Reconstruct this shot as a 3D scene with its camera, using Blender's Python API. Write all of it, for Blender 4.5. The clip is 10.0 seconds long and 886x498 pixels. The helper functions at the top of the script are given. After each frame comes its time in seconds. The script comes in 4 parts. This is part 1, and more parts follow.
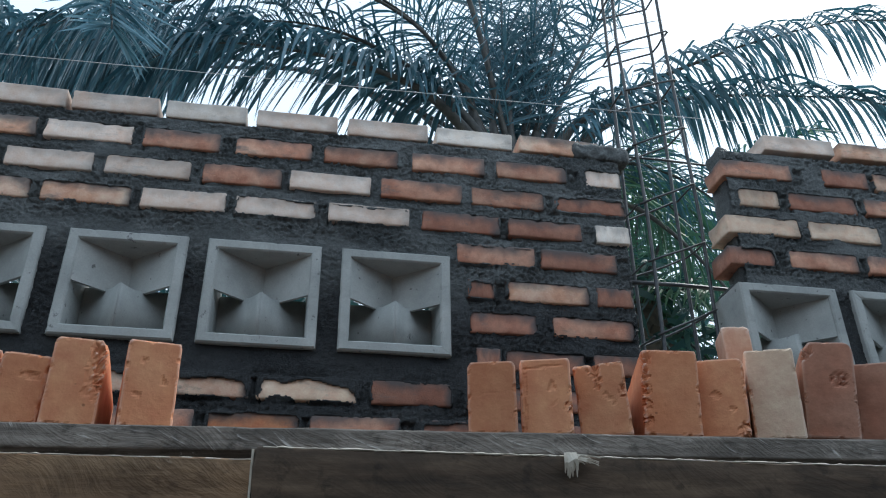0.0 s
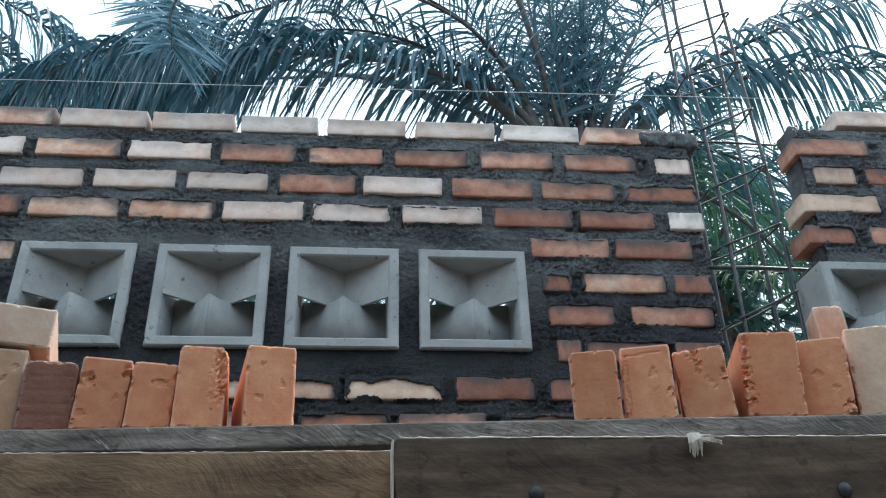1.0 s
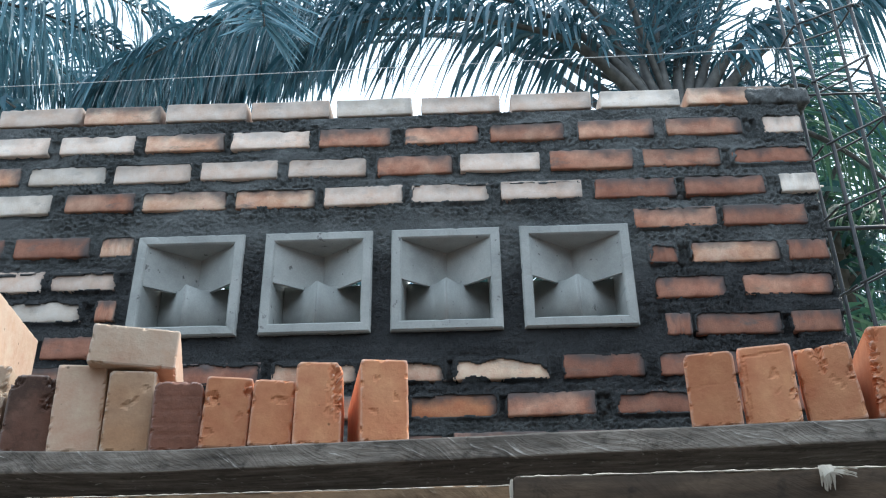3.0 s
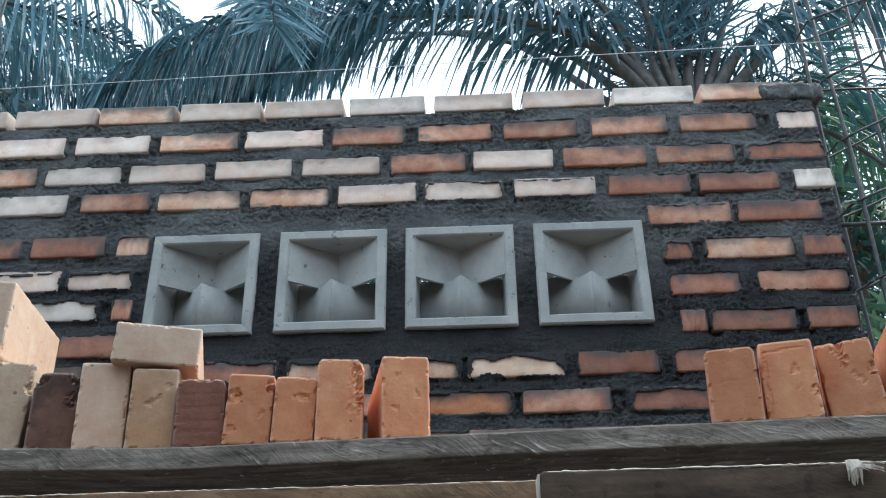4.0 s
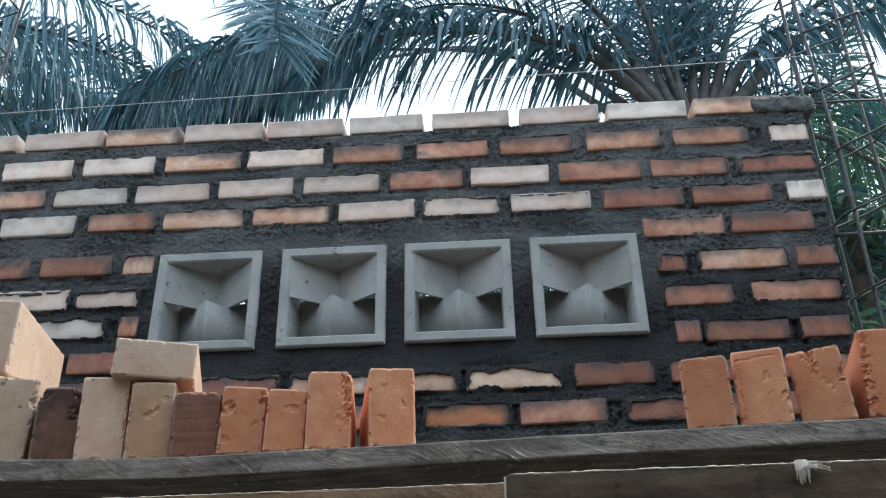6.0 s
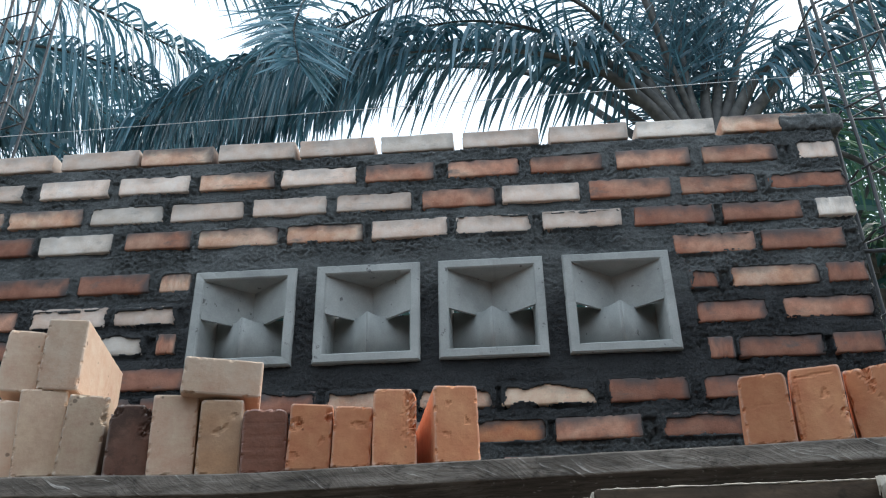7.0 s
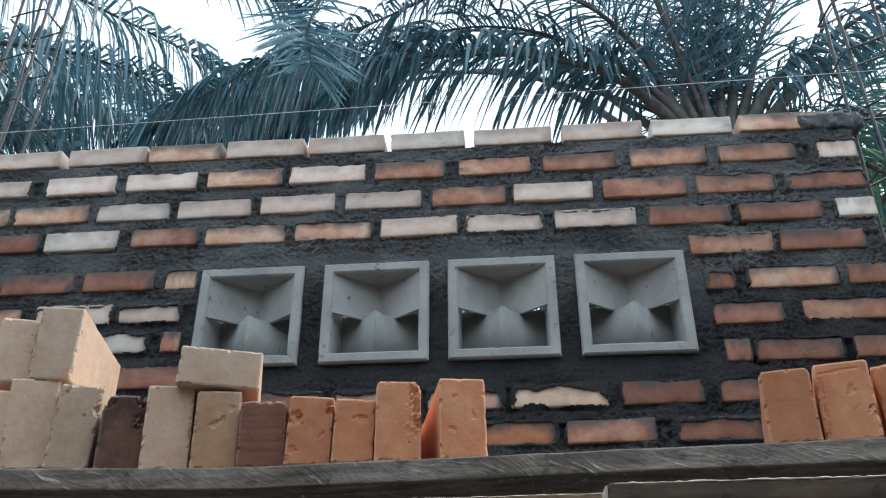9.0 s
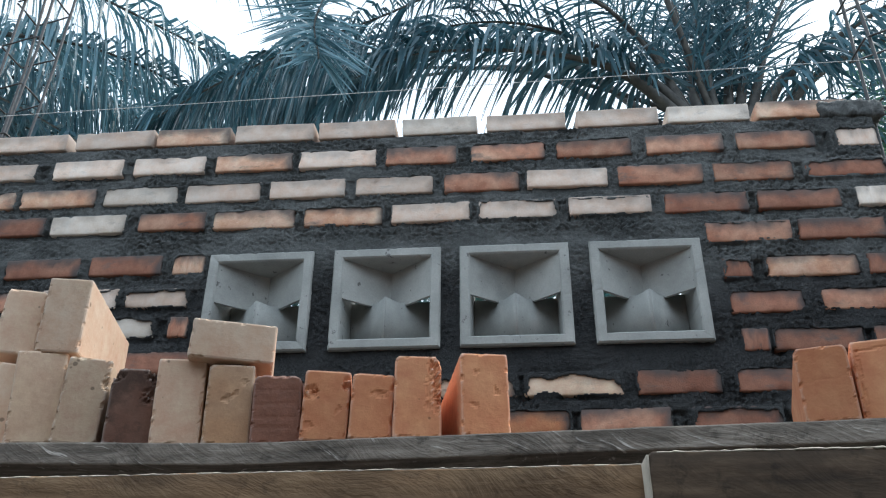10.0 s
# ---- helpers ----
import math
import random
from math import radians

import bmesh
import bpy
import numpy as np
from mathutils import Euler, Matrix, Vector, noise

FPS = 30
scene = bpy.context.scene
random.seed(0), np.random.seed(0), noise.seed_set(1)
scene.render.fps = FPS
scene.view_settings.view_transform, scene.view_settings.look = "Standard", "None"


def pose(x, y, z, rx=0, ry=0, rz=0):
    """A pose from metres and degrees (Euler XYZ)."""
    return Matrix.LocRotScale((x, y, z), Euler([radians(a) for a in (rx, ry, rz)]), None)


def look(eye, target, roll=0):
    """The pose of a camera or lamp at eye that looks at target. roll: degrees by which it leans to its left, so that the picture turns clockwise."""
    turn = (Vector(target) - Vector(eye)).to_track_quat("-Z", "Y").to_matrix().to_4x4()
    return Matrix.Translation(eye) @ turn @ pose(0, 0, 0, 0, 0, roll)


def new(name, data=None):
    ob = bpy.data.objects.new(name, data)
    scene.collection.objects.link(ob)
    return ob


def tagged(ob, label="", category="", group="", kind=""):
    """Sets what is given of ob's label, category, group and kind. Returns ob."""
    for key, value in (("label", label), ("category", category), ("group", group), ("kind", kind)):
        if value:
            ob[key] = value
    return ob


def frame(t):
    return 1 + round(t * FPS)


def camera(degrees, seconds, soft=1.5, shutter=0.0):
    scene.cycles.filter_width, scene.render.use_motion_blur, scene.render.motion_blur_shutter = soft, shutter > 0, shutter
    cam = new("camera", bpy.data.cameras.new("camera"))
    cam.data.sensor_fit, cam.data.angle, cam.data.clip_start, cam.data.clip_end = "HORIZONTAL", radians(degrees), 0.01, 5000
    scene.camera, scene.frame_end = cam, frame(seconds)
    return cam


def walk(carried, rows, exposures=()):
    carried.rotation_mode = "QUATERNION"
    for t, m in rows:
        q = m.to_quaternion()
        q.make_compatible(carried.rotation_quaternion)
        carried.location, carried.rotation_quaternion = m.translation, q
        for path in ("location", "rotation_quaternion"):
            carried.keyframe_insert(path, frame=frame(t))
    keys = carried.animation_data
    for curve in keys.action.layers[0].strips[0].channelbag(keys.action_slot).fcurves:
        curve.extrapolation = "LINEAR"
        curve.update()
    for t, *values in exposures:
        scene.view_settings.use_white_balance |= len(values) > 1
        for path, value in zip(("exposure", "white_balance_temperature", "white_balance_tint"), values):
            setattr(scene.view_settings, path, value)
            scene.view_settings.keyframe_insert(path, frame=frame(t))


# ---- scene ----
# ---------------------------------------------------------------- camera
cam = camera(56.5, 10.0, soft=1.15)
PATH = [
    (0, (0.23, 0.222, 1.688), (0.534, 1.936, 2.674), 0.1),
    (0.5, (0.218, 0.211, 1.68), (0.451, 1.939, 2.66), -0.7),
    (1, (0.19, 0.206, 1.676), (0.358, 1.94, 2.657), -0.8),
    (1.5, (0.183, 0.188, 1.697), (0.243, 1.934, 2.672), -1.0),
    (2, (0.184, 0.186, 1.719), (0.162, 1.96, 2.643), -0.7),
    (2.5, (0.185, 0.187, 1.724), (0.132, 1.976, 2.618), -0.3),
    (4, (0.173, 0.184, 1.722), (0.084, 1.978, 2.601), -0.0),
    (4.5, (0.169, 0.166, 1.71), (0.066, 1.959, 2.59), -0.2),
    (5, (0.201, 0.16, 1.708), (0.09, 1.95, 2.594), -0.3),
    (5.5, (0.214, 0.163, 1.709), (0.102, 1.948, 2.603), -0.3),
    (7, (0.149, 0.131, 1.704), (0.017, 1.891, 2.646), -0.2),
    (7.5, (0.141, 0.151, 1.702), (-0.003, 1.906, 2.649), 0.0),
    (8, (0.15, 0.15, 1.705), (0.004, 1.902, 2.66), 0.1),
    (8.5, (0.152, 0.149, 1.703), (-0.003, 1.895, 2.666), 0.4),
    (9, (0.151, 0.171, 1.702), (-0.01, 1.918, 2.661), 0.7),
    (9.5, (0.147, 0.197, 1.702), (-0.015, 1.946, 2.658), 1.0),
    (10, (0.131, 0.207, 1.692), (-0.039, 1.955, 2.649), 1.3),
]
EXPOSURES = [(0.0, -0.14, 5980, 6), (0.5, 0.12, 6060, 6), (1.5, 0.36, 6060, 6), (2.5, 0.52, 6090, 6), (4.0, 0.45, 6180, 7), (5.5, 0.33, 6240, 8), (7.0, 0.18, 6360, 8), (10.0, 0.22, 6400, 8)]
walk(cam, [(t, look(eye, target, roll)) for t, eye, target, roll in PATH], EXPOSURES)

# ---------------------------------------------------------------- light
SUN_DIR = Vector((0.55, 0.30, 0.80)).normalized()
world = bpy.data.worlds.new("overcast_sky")
scene.world = world
world.use_nodes = True
wn, wl = world.node_tree.nodes, world.node_tree.links
wn.clear()
w_out = wn.new("ShaderNodeOutputWorld")
w_add = wn.new("ShaderNodeAddShader")
w_sky = wn.new("ShaderNodeTexSky")
w_sky.sky_type = "NISHITA"
w_sky.sun_disc = False
w_sky.sun_elevation = math.asin(SUN_DIR.z)
w_sky.sun_rotation = math.atan2(SUN_DIR.x, SUN_DIR.y)
w_sky.air_density, w_sky.dust_density = 1.0, 4.0
w_b1 = wn.new("ShaderNodeBackground")
w_b1.inputs["Strength"].default_value = 0.05
w_b2 = wn.new("ShaderNodeBackground")
w_b2.inputs["Color"].default_value = (0.87, 0.985, 1.085, 1)
w_b2.inputs["Strength"].default_value = 1.15
wl.new(w_sky.outputs["Color"], w_b1.inputs["Color"])
wl.new(w_b1.outputs[0], w_add.inputs[0])
wl.new(w_b2.outputs[0], w_add.inputs[1])
wl.new(w_add.outputs[0], w_out.inputs["Surface"])
sun = new("sun", bpy.data.lights.new("sun", "SUN"))
sun.data.energy, sun.data.angle, sun.data.color = 2.3, radians(30), (1.0, 0.94, 0.86)
sun.matrix_world = look(SUN_DIR * 40, (0, 0, 0))


# ---------------------------------------------------------------- materials
def material(name, rough=0.8, metal=0.0):
    m = bpy.data.materials.new(name)
    m.use_nodes = True
    n, l = m.node_tree.nodes, m.node_tree.links
    b = n["Principled BSDF"]
    b.inputs["Roughness"].default_value = rough
    b.inputs["Metallic"].default_value = metal
    return m, n, l, b


def coords(n, l, scale=(1, 1, 1), own_random=True):
    """Object coordinates in metres, shifted by a chance amount for each object."""
    tc = n.new("ShaderNodeTexCoord")
    mp = n.new("ShaderNodeMapping")
    mp.inputs["Scale"].default_value = scale
    l.new(tc.outputs["Object"], mp.inputs["Vector"])
    if own_random:
        oi = n.new("ShaderNodeObjectInfo")
        mul = n.new("ShaderNodeMath")
        mul.operation = "MULTIPLY"
        mul.inputs[1].default_value = 37.0
        l.new(oi.outputs["Random"], mul.inputs[0])
        cb = n.new("ShaderNodeCombineXYZ")
        for i in range(3):
            l.new(mul.outputs[0], cb.inputs[i])
        l.new(cb.outputs[0], mp.inputs["Location"])
    return mp.outputs["Vector"]


def noise_tex(n, l, vec, scale, detail=4.0, rough=0.55):
    t = n.new("ShaderNodeTexNoise")
    t.inputs["Scale"].default_value = scale
    t.inputs["Detail"].default_value = detail
    t.inputs["Roughness"].default_value = rough
    l.new(vec, t.inputs["Vector"])
    return t.outputs["Fac"]


def ramp(n, l, fac, stops):
    r = n.new("ShaderNodeValToRGB")
    e = r.color_ramp.elements
    while len(e) < len(stops):
        e.new(0.5)
    for el, (p, c) in zip(e, stops):
        el.position = p
        el.color = (*c, 1) if len(c) == 3 else c
    l.new(fac, r.inputs["Fac"])
    return r.outputs["Color"]


def mix(n, l, fac, a, b, mode="MIX"):
    x = n.new("ShaderNodeMix")
    x.data_type = "RGBA"
    x.blend_type = mode
    if isinstance(fac, float):
        x.inputs[0].default_value = fac
    else:
        l.new(fac, x.inputs[0])
    for sock, v in ((x.inputs[6], a), (x.inputs[7], b)):
        if isinstance(v, tuple):
            sock.default_value = (*v, 1)
        else:
            l.new(v, sock)
    return x.outputs[2]


def bump(n, l, b, height, strength=0.5, dist=0.002):
    bp = n.new("ShaderNodeBump")
    bp.inputs["Strength"].default_value = strength
    bp.inputs["Distance"].default_value = dist
    l.new(height, bp.inputs["Height"])
    l.new(bp.outputs["Normal"], b.inputs["Normal"])


def vary_value(n, l, col, lo, hi):
    """Brightness by each object's own chance."""
    oi = n.new("ShaderNodeObjectInfo")
    mr = n.new("ShaderNodeMapRange")
    mr.inputs["To Min"].default_value, mr.inputs["To Max"].default_value = lo, hi
    l.new(oi.outputs["Random"], mr.inputs["Value"])
    hs = n.new("ShaderNodeHueSaturation")
    l.new(mr.outputs[0], hs.inputs["Value"])
    l.new(col, hs.inputs["Color"])
    return hs.outputs["Color"]


def brick_material(name, base, pale, dark, patch=0.55, smear=False, cement=0.6, rough=0.9):
    """Fired clay: broad tone drift, worn edges pale from dust and a painted highlight, sooty blotches, pits, and cement
    film where it is built in.
    """
    m, n, l, b = material(name, rough)
    v = coords(n, l)
    big = noise_tex(n, l, v, 17 if smear else 9, 4 if smear else 3)
    col = mix(n, l, ramp(n, l, big, [(0.35, (0, 0, 0)), (0.7, (1, 1, 1))]), base, pale)
    blot = noise_tex(n, l, v, 26, 6, 0.65)
    col = mix(n, l, ramp(n, l, blot, [(patch, (0, 0, 0)), (patch + 0.14, (0.7, 0.7, 0.7))]), col, dark)
    mid = noise_tex(n, l, v, 48, 9, 0.72)
    col = mix(n, l, 0.42, col, ramp(n, l, mid, [(0.33, (0.27, 0.27, 0.27)), (0.5, (0.5, 0.5, 0.5)), (0.67, (0.74, 0.74, 0.74))]), "OVERLAY")
    scuff = noise_tex(n, l, coords(n, l, (1, 1, 3.2)), 85, 6, 0.7)
    col = mix(n, l, ramp(n, l, scuff, [(0.60, (0, 0, 0)), (0.68, (0.6, 0.6, 0.6) if smear else (0.22, 0.22, 0.22))]), col, pale)
    if not smear:
        g = n.new("ShaderNodeNewGeometry")
        # the pale edge colour holds both the wear and the rim highlight
        edge = ramp(n, l, g.outputs["Pointiness"], [(0.525, (0, 0, 0)), (0.575, (0.85, 0.85, 0.85))])
        col = mix(n, l, edge, col, tuple(min(0.9, 0.30 + 0.75 * c) for c in pale))
    fine = noise_tex(n, l, v, 320, 4, 0.7)
    col = mix(n, l, 0.2 if smear else 0.07, col, ramp(n, l, fine, [(0.3, (0.36, 0.36, 0.36)), (0.7, (0.68, 0.68, 0.68))]), "OVERLAY")
    vo = n.new("ShaderNodeTexVoronoi")
    vo.inputs["Scale"].default_value = 75
    l.new(v, vo.inputs["Vector"])
    gate = noise_tex(n, l, v, 40, 2)
    ad = n.new("ShaderNodeMath")
    ad.operation = "ADD"
    l.new(vo.outputs["Distance"], ad.inputs[0])
    l.new(gate, ad.inputs[1])
    pits = ramp(n, l, ad.outputs[0], [(0.31, (0.7, 0.7, 0.7)), (0.36, (0, 0, 0))] if smear else [(0.45, (0.8, 0.8, 0.8)), (0.52, (0, 0, 0))])
    col = mix(n, l, pits, col, tuple(0.35 * c for c in base))
    if smear:
        sv = coords(n, l, (0.55, 1, 1.5))
        film = noise_tex(n, l, sv, 24, 8, 0.7)
        col = mix(n, l, ramp(n, l, film, [(0.57, (0, 0, 0)), (0.72, (cement, cement, cement))]), col, (0.15, 0.14, 0.135))
        tc = n.new("ShaderNodeTexCoord")
        sp = n.new("ShaderNodeSeparateXYZ")
        l.new(tc.outputs["Object"], sp.inputs[0])
        # cement drawn over the upper and one end edge by the trowel, fading inwards
        rims = []
        for axis, half in (("X", 0.086), ("Z", 0.0215)):
            su = n.new("ShaderNodeMath")
            su.operation = "SUBTRACT"
            l.new(sp.outputs[axis], su.inputs[0])
            su.inputs[1].default_value = half
            rims.append(su.outputs[0])
        mx = n.new("ShaderNodeMath")
        mx.operation = "MAXIMUM"
        l.new(rims[0], mx.inputs[0])
        l.new(rims[1], mx.inputs[1])
        drawn = mx.outputs[0]
        for nscale, ndetail, amp in ((13, 2, 0.052), (110, 5, 0.012)):
            ma = n.new("ShaderNodeMath")
            ma.operation = "MULTIPLY_ADD"
            l.new(noise_tex(n, l, v, nscale, ndetail, 0.7), ma.inputs[0])
            ma.inputs[1].default_value = amp
            l.new(drawn, ma.inputs[2])
            drawn = ma.outputs[0]
        col = mix(n, l, ramp(n, l, drawn, [(0.009, (0, 0, 0)), (0.030, (cement, cement, cement))]), col, (0.085, 0.085, 0.088))
        crumbs = n.new("ShaderNodeMath")
        crumbs.operation = "MULTIPLY_ADD"
        l.new(noise_tex(n, l, v, 16, 2, 0.5), crumbs.inputs[0])
        crumbs.inputs[1].default_value = 0.75
        l.new(noise_tex(n, l, coords(n, l, (1, 1, 0.7)), 120, 5, 0.75), crumbs.inputs[2])
        col = mix(n, l, ramp(n, l, crumbs.outputs[0], [(1.06, (0, 0, 0)), (1.11, (0.7, 0.7, 0.7))]), col, (0.075, 0.075, 0.078))
    col = vary_value(n, l, col, 0.80, 1.14)
    l.new(col, b.inputs["Base Color"])
    add = n.new("ShaderNodeMath")
    l.new(fine, add.inputs[0])
    l.new(noise_tex(n, l, v, 55, 5, 0.6), add.inputs[1])
    sub = n.new("ShaderNodeMath")
    sub.operation = "SUBTRACT"
    l.new(add.outputs[0], sub.inputs[0])
    l.new(pits, sub.inputs[1])
    bump(n, l, b, sub.outputs[0], 0.5 if smear else 0.22, 0.0018)
    return m


TONES = {
    "p": ("pale", (0.770, 0.585, 0.480), (0.860, 0.745, 0.660), (0.312, 0.238, 0.175), 0.66),
    "w": ("whitish", (0.770, 0.675, 0.590), (0.865, 0.790, 0.715), (0.354, 0.297, 0.239), 0.66),
    "q": ("peach", (0.610, 0.335, 0.220), (0.790, 0.590, 0.460), (0.270, 0.168, 0.120), 0.66),
    "o": ("orange", (0.435, 0.192, 0.124), (0.610, 0.365, 0.260), (0.208, 0.089, 0.060), 0.64),
    "r": ("red", (0.305, 0.130, 0.086), (0.410, 0.205, 0.142), (0.146, 0.064, 0.046), 0.60),
    "d": ("overfired", (0.170, 0.072, 0.047), (0.220, 0.140, 0.108), (0.047, 0.030, 0.025), 0.50),
    "c": ("cream", (0.720, 0.500, 0.362), (0.800, 0.620, 0.480), (0.380, 0.270, 0.190), 0.68),
    "t": ("two-toned buff", (0.530, 0.310, 0.180), (0.560, 0.440, 0.330), (0.270, 0.180, 0.110), 0.64),
    "m": ("maroon", (0.235, 0.090, 0.052), (0.310, 0.130, 0.082), (0.100, 0.050, 0.036), 0.60),
    "a": ("apricot", (0.640, 0.252, 0.122), (0.700, 0.335, 0.182), (0.400, 0.170, 0.092), 0.68),
    "g": ("buff", (0.610, 0.440, 0.315), (0.690, 0.530, 0.400), (0.291, 0.193, 0.129), 0.66),
}
BRICK = {k: brick_material(t[0] + "_brick", *t[1:], rough=0.50 if k == "m" else 0.9) for k, t in TONES.items()}
BUILT = {k: brick_material(t[0] + "_built_brick", *t[1:], smear=True, cement=0.45 if k in "pwc" else 0.88) for k, t in TONES.items()}


def mortar_material():
    """Fresh cement mortar: dark, gritty and still damp in patches."""
    m, n, l, b = material("wet_mortar", 0.6)
    v = coords(n, l, own_random=False)
    big = noise_tex(n, l, v, 6, 5)
    col = ramp(n, l, big, [(0.35, (0.052, 0.060, 0.063)), (0.65, (0.140, 0.152, 0.154))])
    fine = noise_tex(n, l, v, 110, 8, 0.75)
    col = mix(n, l, 0.6, col, ramp(n, l, fine, [(0.35, (0.25, 0.25, 0.25)), (0.65, (0.78, 0.78, 0.78))]), "OVERLAY")
    # paler patches painted in for the highlights on the ropey mortar
    highlights = noise_tex(n, l, coords(n, l, (0.7, 1, 1.5), own_random=False), 42, 9, 0.7)
    col = mix(n, l, ramp(n, l, highlights, [(0.54, (0, 0, 0)), (0.66, (0.6, 0.6, 0.6))]), col, (0.215, 0.230, 0.232))
    # the mortar packed last, round the blocks, is still wet
    sp = n.new("ShaderNodeSeparateXYZ")
    l.new(v, sp.inputs[0])
    wet = n.new("ShaderNodeMath")
    wet.operation = "MULTIPLY_ADD"
    l.new(noise_tex(n, l, v, 9, 5, 0.6), wet.inputs[0])
    wet.inputs[1].default_value = 0.16
    l.new(sp.outputs["Z"], wet.inputs[2])
    tenth = n.new("ShaderNodeMath")
    tenth.operation = "MULTIPLY"
    tenth.inputs[1].default_value = 0.25
    l.new(wet.outputs[0], tenth.inputs[0])
    soaked = ramp(n, l, tenth.outputs[0], [(0.535, (0, 0, 0)), (0.565, (0.85, 0.85, 0.85)), (0.622, (0.85, 0.85, 0.85)), (0.645, (0, 0, 0))])
    col = mix(n, l, soaked, col, (0.017, 0.019, 0.023))
    l.new(col, b.inputs["Base Color"])
    dry = ramp(n, l, big, [(0.3, (0.34, 0.34, 0.34)), (0.7, (0.64, 0.64, 0.64))])
    l.new(mix(n, l, soaked, dry, (0.20, 0.20, 0.20)), b.inputs["Roughness"])
    add = n.new("ShaderNodeMath")
    l.new(fine, add.inputs[0])
    l.new(noise_tex(n, l, v, 330, 6, 0.75), add.inputs[1])
    bump(n, l, b, add.outputs[0], 1.0, 0.005)
    return m


def concrete_material(name, lo, hi):
    m, n, l, b = material(name, 0.85)
    v = coords(n, l)
    col = ramp(n, l, noise_tex(n, l, v, 12, 5, 0.6), [(0.3, lo), (0.7, hi)])
    spots = noise_tex(n, l, v, 55, 4, 0.6)
    col = mix(n, l, ramp(n, l, spots, [(0.655, (0, 0, 0)), (0.71, (0.8, 0.8, 0.8))]), col, (0.09, 0.09, 0.09))
    fine = noise_tex(n, l, v, 300, 4, 0.7)
    col = mix(n, l, 0.25, col, ramp(n, l, fine, [(0.3, (0.35, 0.35, 0.35)), (0.7, (0.7, 0.7, 0.7))]), "OVERLAY")
    l.new(col, b.inputs["Base Color"])
    bump(n, l, b, fine, 0.3, 0.0015)
    return m


def wood_material(name, lo, mid, hi, scratch, scratch_at=0.66, saw_mix=0.85, relief=0.5, saw_scale=(130, 24, 9)):
    """Sawn timber along x: long grain, cross saw scratches, stains."""
    m, n, l, b = material(name, 0.78)
    v = coords(n, l, (2.6, 14, 20), own_random=False)
    grain = noise_tex(n, l, v, 5, 8, 0.65)
    col = ramp(n, l, grain, [(0.3, lo), (0.52, mid), (0.72, hi)])
    v2 = coords(n, l, own_random=False)
    stain = noise_tex(n, l, v2, 16, 7, 0.65)
    col = mix(n, l, 0.8, col, ramp(n, l, stain, [(0.3, (0.25, 0.25, 0.25)), (0.7, (0.72, 0.72, 0.72))]), "OVERLAY")
    scuff = noise_tex(n, l, coords(n, l, (0.6, 1, 1.4), own_random=False), 34, 9, 0.72)
    col = mix(n, l, ramp(n, l, scuff, [(0.53, (0, 0, 0)), (0.68, (0.55, 0.55, 0.55))]), col, hi)
    grime = noise_tex(n, l, v2, 70, 6, 0.7)
    col = mix(n, l, ramp(n, l, grime, [(0.55, (0, 0, 0)), (0.66, (0.6, 0.6, 0.6))]), col, tuple(0.6 * c for c in lo))
    tc = n.new("ShaderNodeTexCoord")
    mp = n.new("ShaderNodeMapping")
    wob = n.new("ShaderNodeTexNoise")
    wob.inputs["Scale"].default_value = 9
    l.new(tc.outputs["Object"], wob.inputs["Vector"])
    warped = mix(n, l, 0.06, tc.outputs["Object"], wob.outputs["Color"])
    mp.inputs["Rotation"].default_value = (0, radians(62), 0)
    l.new(warped, mp.inputs["Vector"])
    mp2 = n.new("ShaderNodeMapping")
    mp2.inputs["Scale"].default_value = saw_scale
    l.new(mp.outputs["Vector"], mp2.inputs["Vector"])
    saw = noise_tex(n, l, mp2.outputs["Vector"], 1.5, 5, 0.6)
    col = mix(n, l, ramp(n, l, saw, [(scratch_at, (0, 0, 0)), (scratch_at + 0.05, (saw_mix, saw_mix, saw_mix))]), col, scratch)
    l.new(col, b.inputs["Base Color"])
    add = n.new("ShaderNodeMath")
    l.new(grain, add.inputs[0])
    l.new(saw, add.inputs[1])
    bump(n, l, b, add.outputs[0], relief, 0.003)
    return m


def plain_material(name, lo, hi, scale, rough=0.6, metal=0.0, bump_at=0.3, rnd=True):
    m, n, l, b = material(name, rough, metal)
    v = coords(n, l, own_random=rnd)
    f = noise_tex(n, l, v, scale, 4)
    l.new(ramp(n, l, f, [(0.3, lo), (0.7, hi)]), b.inputs["Base Color"])
    if bump_at:
        bump(n, l, b, f, bump_at, 0.002)
    return m


def leaf_material(name, lo, hi, rough=0.32):
    """Palm leaflet: waxy, each leaflet of its own shade, thin enough to let some light through."""
    m, n, l, b = material(name, rough)
    g = n.new("ShaderNodeNewGeometry")
    col = ramp(n, l, g.outputs["Random Per Island"], [(0.0, lo), (1.0, hi)])
    l.new(col, b.inputs["Base Color"])
    tr = n.new("ShaderNodeBsdfTranslucent")
    l.new(mix(n, l, 0.6, col, (0.08, 0.27, 0.33)), tr.inputs["Color"])
    ms = n.new("ShaderNodeMixShader")
    ms.inputs[0].default_value = 0.22
    l.new(b.outputs[0], ms.inputs[1])
    l.new(tr.outputs[0], ms.inputs[2])
    l.new(ms.outputs[0], n["Material Output"].inputs["Surface"])
    return m


